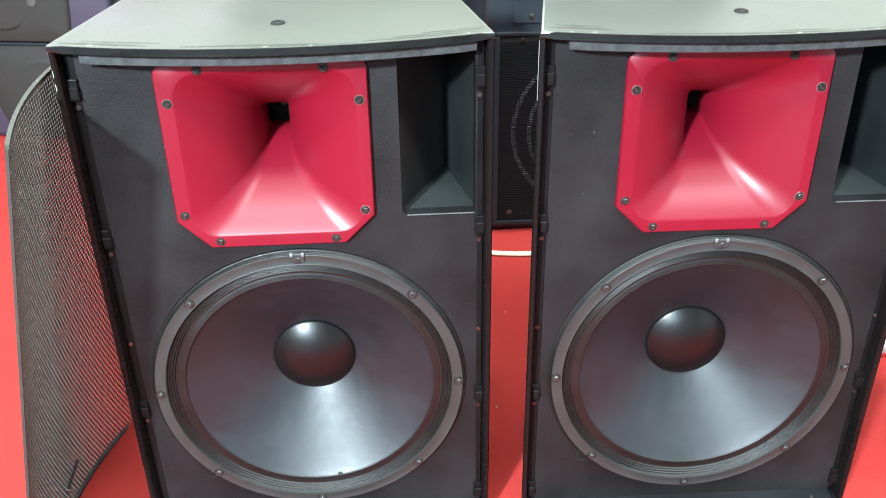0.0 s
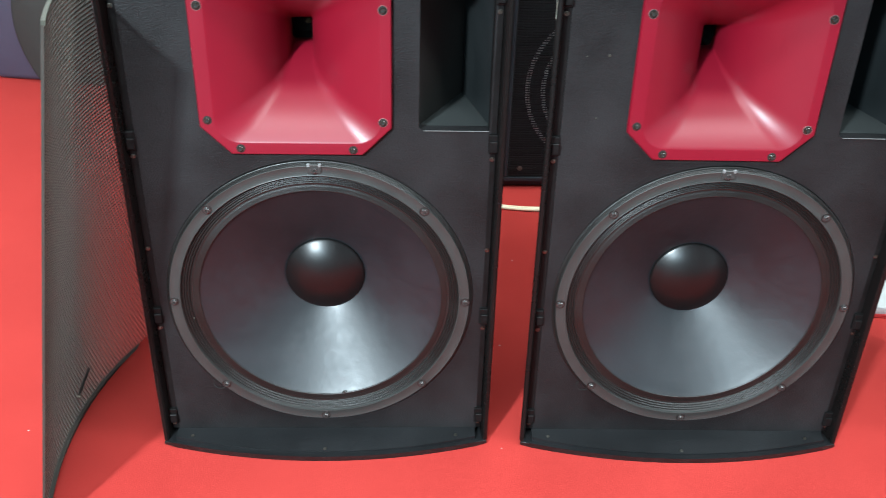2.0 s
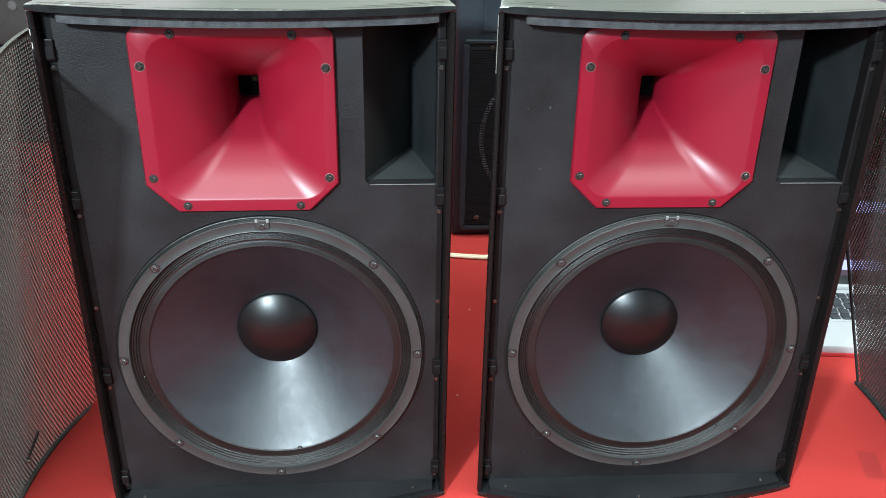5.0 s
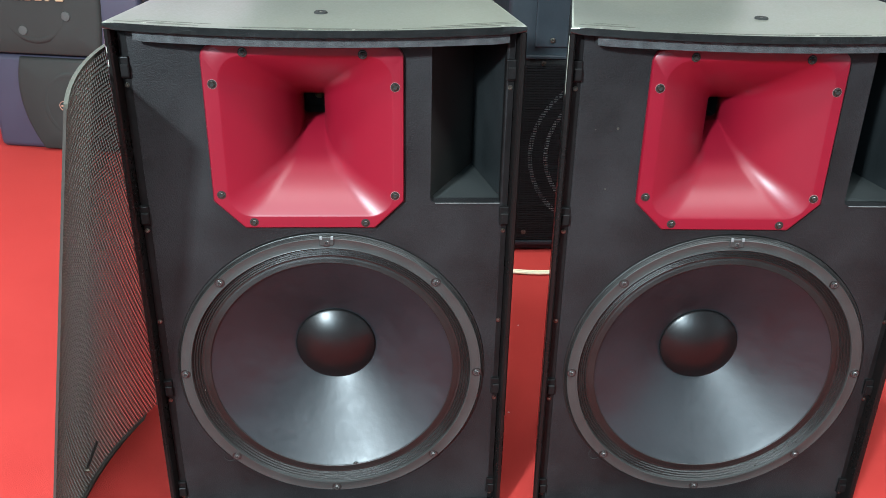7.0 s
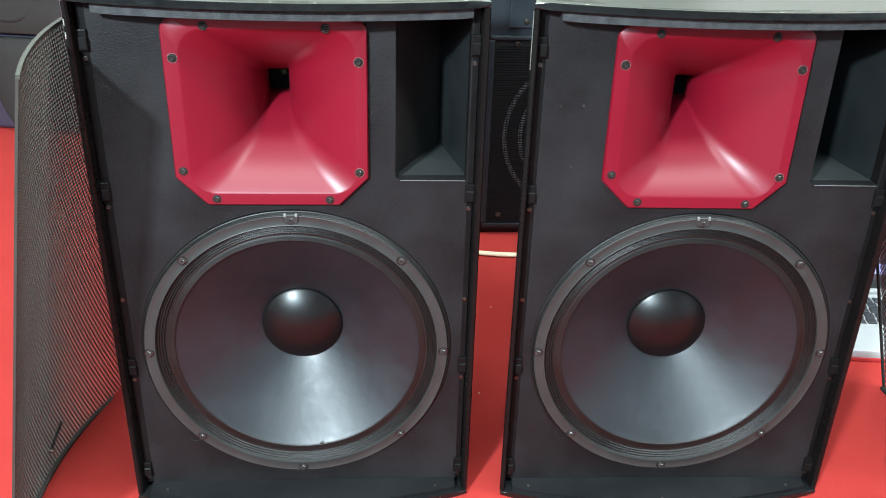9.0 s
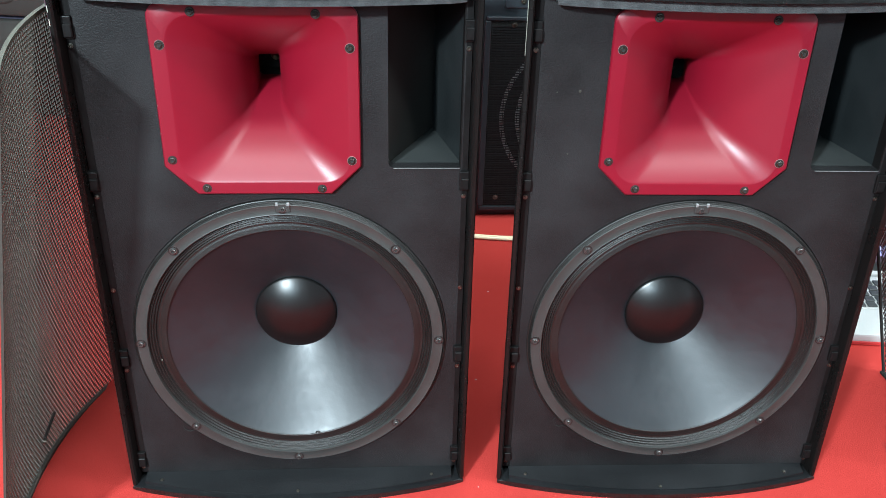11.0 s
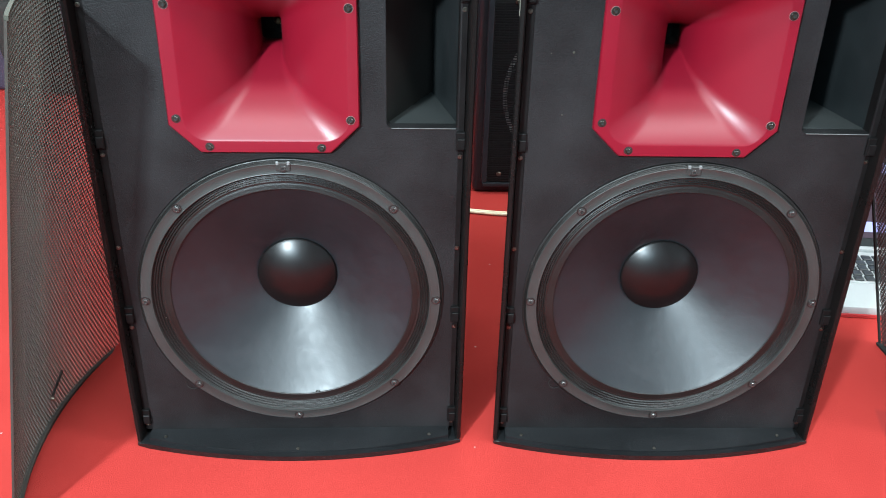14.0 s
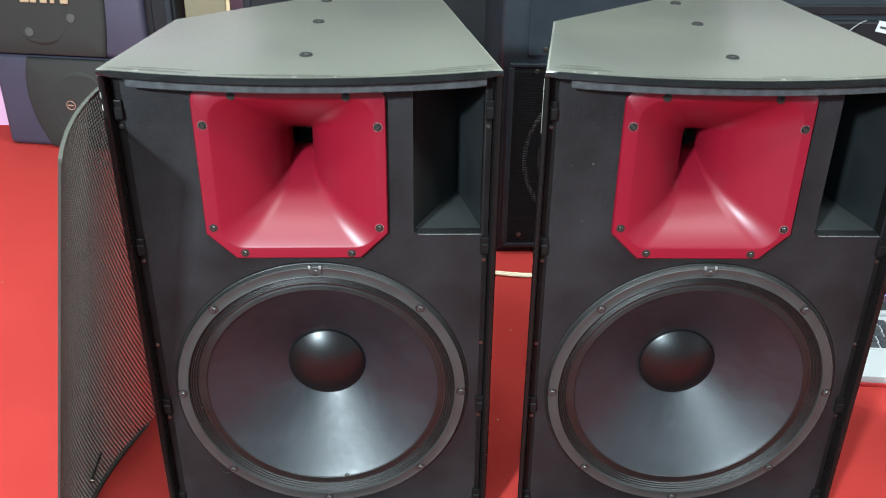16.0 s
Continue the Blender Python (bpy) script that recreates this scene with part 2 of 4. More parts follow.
def lathe(profile, n=96, axis="y"):
    """A body of revolution about the y axis: rows of radius and y. A radius of 0 closes it."""
    bm = bmesh.new()
    rings = []
    for r, y in profile:
        if r < 1e-6:
            rings.append([bm.verts.new((0, y, 0))])
        else:
            rings.append([bm.verts.new((r * math.cos(2 * math.pi * i / n), y, r * math.sin(2 * math.pi * i / n))) for i in range(n)])
    for a, b in zip(rings, rings[1:]):
        for i in range(n):
            j = (i + 1) % n
            if len(a) == 1:
                bm.faces.new((a[0], b[i], b[j]))
            elif len(b) == 1:
                bm.faces.new((a[i], a[j], b[0]))
            else:
                bm.faces.new((a[i], a[j], b[j], b[i]))
    return bm


def rounded(x0, x1, z0, z1, radii, per=6):
    """A rounded rectangle in x and z, anticlockwise from lower left; radii of the four corners bl, br, tr, tl (negative: a straight cut)."""
    pts = []
    corners = [(x0, z0, 180), (x1, z0, 270), (x1, z1, 0), (x0, z1, 90)]
    for (x, z, a), r in zip(corners, radii):
        cut = r < 0
        r = abs(r)
        cx, cz = x + (r if x == x0 else -r), z + (r if z == z0 else -r)
        for k in range(per + 1):
            f = k / per
            if cut:
                a0, a1 = radians(a), radians(a + 90)
                p = ((cx + r * math.cos(a0)) * (1 - f) + (cx + r * math.cos(a1)) * f, (cz + r * math.sin(a0)) * (1 - f) + (cz + r * math.sin(a1)) * f)
            else:
                p = (cx + r * math.cos(radians(a + 90 * f)), cz + r * math.sin(radians(a + 90 * f)))
            pts.append(p)
    return pts


def loft(rings, close_last=False):
    """Skin between rings of equal count, each a list of (x, y, z)."""
    bm = bmesh.new()
    made = [[bm.verts.new(p) for p in ring] for ring in rings]
    n = len(rings[0])
    for a, b in zip(made, made[1:]):
        for i in range(n):
            bm.faces.new((a[i], a[(i + 1) % n], b[(i + 1) % n], b[i]))
    if close_last:
        bm.faces.new(made[-1])
    return bm


def sheet_with_holes(outer, holes, y0, y1):
    """A flat board in x and z with openings, from y0 (front) to y1 (back)."""
    bm = bmesh.new()
    edges = []
    for ring in [outer] + holes:
        vs = [bm.verts.new((x, y0, z)) for x, z in ring]
        edges += [bm.edges.new((vs[i], vs[(i + 1) % len(vs)])) for i in range(len(vs))]
    bmesh.ops.triangle_fill(bm, use_beauty=True, use_dissolve=False, edges=edges)
    # faces filled inside an opening are taken out again
    def inside(p, ring):
        hit = False
        for (ax, az), (bx, bz) in zip(ring, ring[1:] + ring[:1]):
            if (az > p[1]) != (bz > p[1]) and p[0] < (bx - ax) * (p[1] - az) / (bz - az) + ax:
                hit = not hit
        return hit
    gone = []
    for f in bm.faces:
        c = f.calc_center_median()
        if any(inside((c.x, c.z), h) for h in holes):
            gone.append(f)
    bmesh.ops.delete(bm, geom=gone, context="FACES_ONLY")
    ext = bmesh.ops.extrude_face_region(bm, geom=bm.faces[:])
    bmesh.ops.translate(bm, verts=[g for g in ext["geom"] if isinstance(g, bmesh.types.BMVert)], vec=(0, y1 - y0, 0))
    return bm


def tube(points, radius, sides=8):
    """A round cord along the points."""
    pts = [Vector(p) for p in points]
    rings = []
    for i, p in enumerate(pts):
        d = (pts[min(i + 1, len(pts) - 1)] - pts[max(i - 1, 0)]).normalized()
        side = d.cross(Vector((0, 0, 1)))
        if side.length < 1e-3:
            side = Vector((1, 0, 0))
        side.normalize()
        up = side.cross(d)
        rings.append([p + radius * (math.cos(2 * math.pi * k / sides) * side + math.sin(2 * math.pi * k / sides) * up) for k in range(sides)])
    bm = loft(rings, True)
    return bm


# ---------------------------------------------------------------- the room
def structure(name, bm, material, label, category, smooth=False):
    return tagged(part(name, bm, material, smooth=smooth), label, category, kind="structure")


# unseen dark floor added past the carpet's front edge, against red bounce
structure("floor", box(-3.2, 2.9, -4.6, 1.66, -0.05, -0.005), M_FLOOR, "plain dark grey floor, added beyond the carpet to cut red bounce", "floor")
structure("carpet", box(-3.2, 2.9, -0.95, 1.66, -0.0048, 0.0), M_CARPET, "bright red needle-felt carpet under the loudspeakers", "carpet")
structure("wall_north", box(-3.2, 2.9, 1.66, 1.76, 0, 0.95), M_PINK, "pink painted lower wall behind the stacked loudspeakers", "wall")
# unseen upper wall made cream so the top plates reflect less pink
structure("wall_north_upper", box(-3.2, 2.9, 1.664, 1.76, 0.95, 3.0), M_CREAM, "unseen pale cream upper wall, added for the reflection on the tops", "wall")
south = bmesh.new()
for x0, x1, z0, z1 in ((-3.2, -2.0, 0, 3.0), (-0.4, 2.9, 0, 3.0), (-2.0, -0.4, 0, 1.9), (-2.0, -0.4, 2.8, 3.0)):
    box(x0, x1, -4.7, -4.6, z0, z1, 0, 1, south)
structure("wall_south", south, M_WALL, "plain pale painted wall closing the showroom", "wall")
# unseen window made up as the opening for the front light
win = holder("window_1", pose(-1.2, -4.65, 1.9), "unseen white framed window, added for the broad front light", "window", kind="structure")
for x0, x1, z0, z1 in ((-0.8, -0.75, 0, 0.9), (0.75, 0.8, 0, 0.9), (-0.75, 0.75, 0, 0.05), (-0.75, 0.75, 0.85, 0.9), (-0.02, 0.02, 0.05, 0.85)):
    part("window_frame", box(x0, x1, -0.03, 0.03, z0, z1, 0.004), M_WHITE, win)
structure("wall_west", box(-3.3, -3.2, -4.7, 1.76, 0, 3.0), M_WALL, "plain pale painted wall closing the showroom", "wall")
structure("wall_east", box(2.9, 3.0, -4.7, 1.76, 0, 3.0), M_WALL, "plain pale painted wall closing the showroom", "wall")
structure("ceiling", box(-3.3, 3.0, -4.7, 1.76, 3.0, 3.1), M_CEIL, "plain white ceiling of the showroom", "ceiling")

# ---------------------------------------------------------------- the two open loudspeakers
WZ = 0.229      # height of the woofer's axis
TOP = 0.674     # height of the cabinet


def bow(x, y_corner, depth, half=0.222):
    return y_corner - depth * (1 - (x / half) ** 2)


def plan(inset=0.0, y_corner=-0.011, depth=0.033):
    """The cabinet's outline from above: bowed front, tapering sides, one back corner cut off."""
    h = 0.223 - inset
    front = [(h * (-1 + 2 * k / 28), bow(-h + 2 * h * k / 28, y_corner, depth, h)) for k in range(29)]
    back = [(0.158 - inset, 0.385 - inset), (0.02, 0.385 - inset), (-0.188 + inset, 0.214)]
    return front + back


def screw(radius=0.0052, height=0.0035):
    """A pan-head screw with a hexagonal socket, its head towards -y."""
    bm = lathe([(radius * 1.35, 0.0), (radius * 1.35, -0.0007), (radius, -0.0008), (radius, -height * 0.7), (radius * 0.8, -height), (radius * 0.5, -height), (radius * 0.45, -height * 0.45), (0, -height * 0.4)], 12)
    return bm


def socket(radius):
    """The dark hexagonal socket sunk in a screw's head."""
    return lathe([(radius * 0.64, 0.0), (radius * 0.64, -0.0003), (radius * 0.34, -0.0001), (0, -0.0001)], 6)


def loudspeaker(m, label, rubs, chips):
    spk = holder("loudspeaker", m, label, "loudspeaker", "open loudspeakers side by side")
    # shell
    top = part("top_plate", prism(plan(), TOP - 0.0078, TOP, 0.0028, 3), M_TOP, spk, "scuffed grey-black top, ceiling sheen in its grey, worn glinting pale edges", smooth=40)
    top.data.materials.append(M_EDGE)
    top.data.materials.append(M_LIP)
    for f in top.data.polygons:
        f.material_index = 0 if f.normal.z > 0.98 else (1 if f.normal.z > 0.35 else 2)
    # paint rubbed through along the front edge, and pale chips on it
    for x0, x1, off, wide in rubs:
        outl = [(x0 + (x1 - x0) * k / 16, bow(x0 + (x1 - x0) * k / 16, -0.011, 0.033) + off) for k in range(17)]
        outl += [(x, y + wide * (0.25 + math.sin(math.pi * (x - x0) / (x1 - x0)) * (0.75 + 0.25 * math.sin(x * 260)))) for x, y in outl[::-1]]
        part("rub_mark", prism(outl, TOP - 0.0004, TOP + 0.0002), M_RUB, top, "dark rubbed line")
    for x, off, w in chips:
        y = bow(x, -0.011, 0.033) + off
        part("edge_chip", prism([(x - w, y), (x - w * 0.3, y - 0.0011), (x + w, y - 0.0004), (x + w * 0.5, y + 0.0010)], TOP - 0.0004, TOP + 0.0003), M_CHIPPALE, top, "pale chip in the edge")
    base = part("base_plate", prism(plan(), 0.0, 0.0078, 0.0032, 4), M_BASE, spk, "bowed black base plate", smooth=40)
    base.data.materials.append(M_LIP)
    for f in base.data.polygons:
        f.material_index = 0 if f.normal.z > 0.97 else 1
    for side in (-1, 1):
        x0, x1 = side * 0.223, side * 0.209
        if side < 0:
            out = [(-0.2235, -0.0075), (-0.2222, -0.0098), (-0.2185, -0.0105), (-0.2165, -0.008), (-0.2130, 0.022), (-0.176, 0.206), (-0.188, 0.214)]
        else:
            out = [(0.2235, -0.0075), (0.2222, -0.0098), (0.2185, -0.0105), (0.2165, -0.008), (0.2130, 0.022), (0.146, 0.377), (0.158, 0.385)]
        part("side_panel", prism(out, 0.0079, TOP - 0.0079, 0.0), M_SATIN, spk, "glossy black side wall")
    part("cut_corner_panel", prism([(-0.1881, 0.2145), (-0.176, 0.2065), (0.024, 0.375), (0.02, 0.3849)], 0.0079, TOP - 0.0079), M_SATIN, spk)
    part("back_panel", prism([(0.0205, 0.3849), (0.0245, 0.3755), (0.1455, 0.3775), (0.1575, 0.3849)], 0.0079, TOP - 0.0079), M_SATIN, spk)
    # baffle with the openings of woofer, horn and vent
    circle = [(0.0002 + 0.1951 * math.cos(2 * math.pi * k / 72), WZ + 0.0010 + 0.1951 * math.sin(2 * math.pi * k / 72)) for k in range(72)]
    vent = rounded(0.1225, 0.2060, 0.463, 0.662, (0.006, 0.003, 0.003, 0.006), 4)
    hornhole = rounded(-0.112, 0.084, 0.445, 0.638, (0.02, 0.02, 0.02, 0.02), 3)
    outer = [(-0.2045, 0.0081), (0.2075, 0.0081), (0.2075, TOP - 0.0081), (-0.2045, TOP - 0.0081)]
    part("baffle", sheet_with_holes(outer, [circle, vent, hornhole], 0.006, 0.021), M_BAFFLE, spk, "black textured front board")
    # dark channel for the grille clips along both sides
    for side in (-1, 1):
        part("clip_channel", box(side * 0.2092 - 0.0045, side * 0.2092 + 0.0045, 0.0064, 0.0225, 0.0165, TOP - 0.0085), M_CLIP, spk)
    # felt strip under the top plate
    n = 30
    strip = [(-0.193 + 0.398 * k / n, bow(-0.193 + 0.398 * k / n, -0.0035, 0.030)) for k in range(n + 1)]
    part("foam_strip", prism(strip + [(0.205, 0.0055), (-0.193, 0.0055)], TOP - 0.0200, TOP - 0.0081, 0.0015, 2), M_FOAM, spk, "grey felt strip under the top", smooth=50)
    low = [(-0.2060 + 0.412 * k / n, bow(-0.2060 + 0.412 * k / n, -0.0055, 0.030)) for k in range(n + 1)]
    ramp = prism(low + [(0.2060, 0.0056), (-0.2060, 0.0056)], 0.0079, 0.0160)
    for v in ramp.verts:
        if v.co.z > 0.01:
            v.co.z = 0.0165 - 0.168 * (0.0056 - v.co.y)
    part("sloping_sill", ramp, M_BASE, spk, "black sloping sill above the base")
    sc = None
    for x, y, z in ((-0.184, -0.0080, 0.0143), (-0.001, -0.0310, 0.0105), (0.179, -0.0080, 0.0143)):
        if sc is None:
            sc = part("sill_screw", lathe([(0.0024, 0.0), (0.0022, -0.0010), (0.0010, -0.0013), (0, -0.0008)], 12), M_SCREW, spk, "small sunk screw", smooth=True)
            sc.matrix_basis = pose(x, y, z, -82)
        else:
            again(sc, pose(x, y, z, -82), spk)
    plug = lathe([(0.0092, 0.0), (0.0092, -0.0006), (0.0080, -0.0006), (0.0080, 0.0)], 28)
    part("hole_plug", plug, M_DARK, spk, "filled round hole beside the woofer").matrix_basis = pose(-0.1412, 0.0058, 0.0945)
    # V-shaped vent
    vp = bmesh.new()
    f = [vp.verts.new((0.1225, 0.0205, z)) for z in (0.463, 0.662)]
    g = [vp.verts.new((0.2065, 0.0205, z)) for z in (0.463, 0.662)]
    a = [vp.verts.new((0.1795, 0.139, z)) for z in (0.463, 0.662)]
    dark = bmesh.new()
    dark.faces.new([dark.verts.new(p.co) for p in (f[0], f[1], a[1], a[0])])
    vp.faces.new((a[0], a[1], g[1], g[0]))
    floor = bmesh.new()
    floor.faces.new([floor.verts.new(p.co) for p in (f[0], a[0], g[0])])
    vp.faces.new((f[1], g[1], a[1]))
    vent_ob = part("vent", vp, M_PORT, spk, "deep V-shaped black vent")
    # left wall set apart as a matt black sheet, added for its darkness
    part("vent_dark_wall", dark, M_DARK, vent_ob, "matt black side wall of the vent")
    part("vent_floor", floor, M_PORTLIT, vent_ob, "grey-green vent floor, coloured paler for the light on it")
    # pale strip for the lip's lit edge as well as its rubbed paint
    part("vent_lip", box(0.128, 0.2045, 0.0040, 0.0059, 0.4620, 0.4632, 0.0004, 1), M_PALELIP, vent_ob, "pale lower lip, coloured for rubbed paint and its lit edge")
    # horn
    horn_part(spk)
    woofer_part(spk)
    # grille clips and screws along both sides
    first = None
    for side in (-1, 1):
        for z in (0.622, 0.447, 0.205, 0.040):
            bm = box(-0.0055, 0.0055, -0.004, 0.016, -0.012, 0.012, 0.0012)
            box(-0.0040, 0.0055, -0.0065, -0.004, -0.010, 0.004, 0.001, 1, bm)
            if first is None:
                first = part("clip", bm, M_CLIP, spk, "small black grille clip")
                first.matrix_basis = pose(side * 0.2100, 0.0065, z)
            else:
                bm.free()
                again(first, pose(side * 0.2100, 0.0065, z), spk)
    s0 = None
    for side in (-1, 1):
        for z in (0.602, 0.427, 0.303, 0.185, 0.026):
            if s0 is None:
                s0 = part("rail_screw", screw(0.0021, 0.002), M_SCREW, spk, "tiny screw", smooth=True)
                s0.matrix_basis = pose(side * 0.2100, 0.0063, z)
            else:
                again(s0, pose(side * 0.2100, 0.0063, z), spk)
    # rigging points on the top
    r0 = None
    for y in (0.045, 0.201, 0.322):
        bm = lathe([(0.0, -0.0002), (0.0032, -0.0002), (0.0032, -0.0016), (0.0068, -0.0016), (0.0077, -0.0002), (0.0077, 0.0006)], 20)
        if r0 is None:
            r0 = part("rigging_bolt", bm, M_DARK, spk, "flat black rigging bolt", smooth=True)
            r0.matrix_basis = pose(0, y, TOP + 0.0003, -90)
            core = part("core", lathe([(0.0028, -0.0003), (0.0026, -0.0010), (0, -0.0010)], 6), M_SCREW, r0, "bright bolt core")
        else:
            bm.free()
            again(core, core.matrix_basis, again(r0, pose(0, y, TOP + 0.0003, -90), spk))
    return spk


def horn_part(spk):
    zc = WZ
    flange_out = rounded(-0.1280, 0.0917, 0.2040 + zc, 0.4205 + zc, (-0.034, -0.034, 0.016, 0.016), 8)
    mouth = lambda e, r: rounded(-0.106 + e, 0.0745 - e, 0.2235 + e + zc, 0.4035 - e + zc, (r, r, r, r), 8)
    # count of points: each ring has 4 * 9
    rings = [[(x, 0.0058, z) for x, z in flange_out],
             [(x, 0.001, z) for x, z in flange_out]]
    cx, cz = -0.0175, 0.3115 + zc
    shrink = lambda pts, s: [(cx + (x - cx) * s, cz + (z - cz) * s) for x, z in pts]
    rings.append([(x, -0.0005, z) for x, z in shrink(flange_out, 0.988)])
    for e, y, r in ((-0.0056, -0.0005, 0.029), (-0.0049, -0.0004, 0.0288)):
        rings.append([(x, y, z) for x, z in mouth(e, r)])
    W, H, D = 0.0885, 0.0893, 0.118
    w1, h1 = 0.0128, 0.0160
    xt, zt = -0.0185, cz + 0.0075
    n = 40
    for k in range(0, n + 1):
        f = (k / n) ** 1.25
        y = 0.0002 + (D + 0.0013) * f
        flick = 0.0052 * max(0.0, 1 - f / 0.30) ** 3
        w = w1 + (W - w1) * (1 - f) ** 2.55 + flick
        h = h1 + (H - h1) * (1 - f) ** 1.55 + flick * 0.86
        r = max(0.0025, 0.0275 * (1 - f) ** 1.45)
        xm, zm = -0.01575 + (xt + 0.01575) * f, cz + 0.002 + (zt - cz - 0.002) * f
        rings.append([(x, y, z) for x, z in rounded(xm - w, xm + w, zm - h, zm + h, (r,) * 4, 8)])
    # short neck that opens again towards the driver
    for k in range(1, 5):
        f = k / 4
        w, h = w1 + 0.0035 * f, h1 + 0.0015 * f
        rings.append([(x, 0.0015 + D + 0.022 * f, z) for x, z in rounded(xt - w, xt + w, zt - h, zt + h, (0.0025 + 0.004 * f,) * 4, 8)])
    horn = part("horn", loft(rings), M_RED, spk, "glossy red moulded horn flare", smooth=42)
    w1, h1 = w1 + 0.0035, h1 + 0.0015
    back = loft([[(x, 0.0015 + D + 0.0225 + dy, z) for x, z in rounded(xt - w1, xt + w1, zt - h1, zt + h1, (0.006,) * 4, 3)] for dy in (0.0, 0.03)], True)
    part("throat", back, M_DARK, horn, "dark horn throat")
    plug = part("phase_plug", lathe([(0.0, -0.012), (0.003, -0.010), (0.0062, 0.0), (0.0062, 0.004)], 16), M_TAN, horn, "dull tan driver plug deep in the throat", smooth=50)
    plug.matrix_basis = pose(xt + 0.002, 0.0015 + D + 0.045, zt)
    s = None
    for x, z in ((-0.1169, 0.3763), (0.0821, 0.3741), (0.0814, 0.2452), (-0.1181, 0.2461), (-0.0832, 0.2118), (0.0466, 0.2108), (-0.0817, 0.4115), (0.0471, 0.4103)):
        if s is None:
            s = part("screw", screw(0.0032, 0.0024), M_BRONZE, horn, "hex-socket screw", smooth=True)
            s.matrix_basis = pose(x, -0.0006, z + zc)
            hole = part("socket", socket(0.0032), M_DARK, s)
            hole.matrix_basis = pose(0, -0.0023, 0)
            ring = part("washer", lathe([(0.0052, 0.0), (0.0050, -0.0006), (0.0042, -0.0007)], 18), M_DARK, s, "dark washer")
        else:
            head = again(s, pose(x, -0.0006, z + zc), horn)
            again(hole, hole.matrix_basis, head)
            again(ring, ring.matrix_basis, head)
    for x, z in ((-0.1169, 0.3763), (0.0821, 0.3741), (0.0814, 0.2452)):
        part("screw_rim", lathe([(0.0051, 0.0), (0.0052, -0.0005), (0.0054, -0.0005), (0.0055, 0.0)], 18), M_CHIP, horn, "pale chipped rim", smooth=True).matrix_basis = pose(x, -0.0005, z + zc)


def woofer_part(spk):
    bm = lathe([(0.1904, 0.0012), (0.1902, 0.0002), (0.1897, -0.0003), (0.1890, 0.0), (0.1784, 0.0), (0.1777, -0.0004), (0.1770, -0.0002), (0.1766, 0.0008), (0.1764, 0.0035), (0.1758, 0.012)], 120)
    basket = part("woofer", bm, M_RING, spk, "cast grey fifteen-inch woofer ring", smooth=30)
    basket.matrix_basis = pose(0, 0, WZ)
    edge = lathe([(0.1949, 0.0090), (0.1949, 0.0052), (0.1942, 0.0046), (0.1934, 0.0044), (0.1930, 0.0034), (0.1924, 0.0028), (0.1918, 0.0031), (0.1912, 0.0022), (0.1905, 0.0014), (0.1898, 0.0016)], 120)
    part("flange_edge", edge, M_SURR, basket, "glossy black stepped edge of the ring", smooth=50)
    # four fine ribs, then a smooth roll up to the cone's edge
    prof = []
    n = 48
    r0, rv, r1 = 0.1766, 0.1645, 0.1548
    for k in range(n + 1):
        f = k / n
        prof.append((r0 + (rv - r0) * f, 0.0030 + 0.0052 * f - 0.0008 * math.cos(2 * math.pi * 4 * f)))
    for k in range(1, 13):
        f = k / 12
        prof.append((rv + (r1 - rv) * f, 0.0074 + 0.0006 * math.sin(math.pi * min(1.0, f * 2.2)) * (1 - f) - 0.0014 * f ** 1.5))
    prof += [(0.1541, 0.0062), (0.1536, 0.0074)]
    part("surround", lathe(prof, 120), M_SURR, basket, "ribbed black cloth surround", smooth=60)
    prof = []
    for k in range(33):
        f = k / 32
        prof.append((0.1548 + (0.0500 - 0.1548) * f, 0.0070 + 0.0680 * f ** 0.94))
    part("cone", lathe(prof, 120), M_CONE, basket, "smooth black coated paper cone", smooth=60)
    prof = [(0.0530, 0.0745), (0.0528, 0.0705), (0.0515, 0.0693)]
    R = 0.0860
    for k in range(1, 21):
        f = k / 20
        r = 0.0512 * (1 - f)
        prof.append((r if k < 20 else 0.0, 0.0693 + (math.sqrt(R * R - 0.0512 ** 2) - math.sqrt(R * R - r * r))))
    part("dust_cap", lathe(prof, 72), M_CAP, basket, "shiny black domed dust cap", smooth=60)
    b = None
    for k in range(8):
        a = radians(45 * k)
        if b is None:
            b = part("bolt", screw(0.0036, 0.0032), M_BLACKSCREW, basket, "mounting bolt", smooth=True)
            b.matrix_basis = pose(0.1850 * math.cos(a), -0.0001, 0.1850 * math.sin(a))
            hole = part("socket", socket(0.0022), M_DARK, b)
            hole.matrix_basis = pose(0, -0.0030, 0)
            seat = part("bolt_seat", lathe([(0.0064, 0.0), (0.0062, -0.0003), (0.0045, -0.0002)], 20), M_SURR, basket, "dark counterbore round a bolt")
            seat.matrix_basis = b.matrix_basis
        else:
            m = pose(0.1850 * math.cos(a), -0.0001, 0.1850 * math.sin(a))
            again(hole, hole.matrix_basis, again(b, m, basket))
            again(seat, m, basket)
    clampm = box(-0.0085, 0.0085, -0.0025, 0.0, -0.002, 0.009, 0.0008, 1)
    clamp = part("clamp", clampm, M_RING, basket, "small steel clamp")
    clamp.matrix_basis = pose(0, 0.0003, 0.1835)
    for x in (-0.0066, 0.0066):
        part("ear", box(x - 0.0017, x + 0.0017, -0.0034, -0.0005, 0.006, 0.0105, 0.0006, 1), M_LEAD, clamp, "bent pale ear")


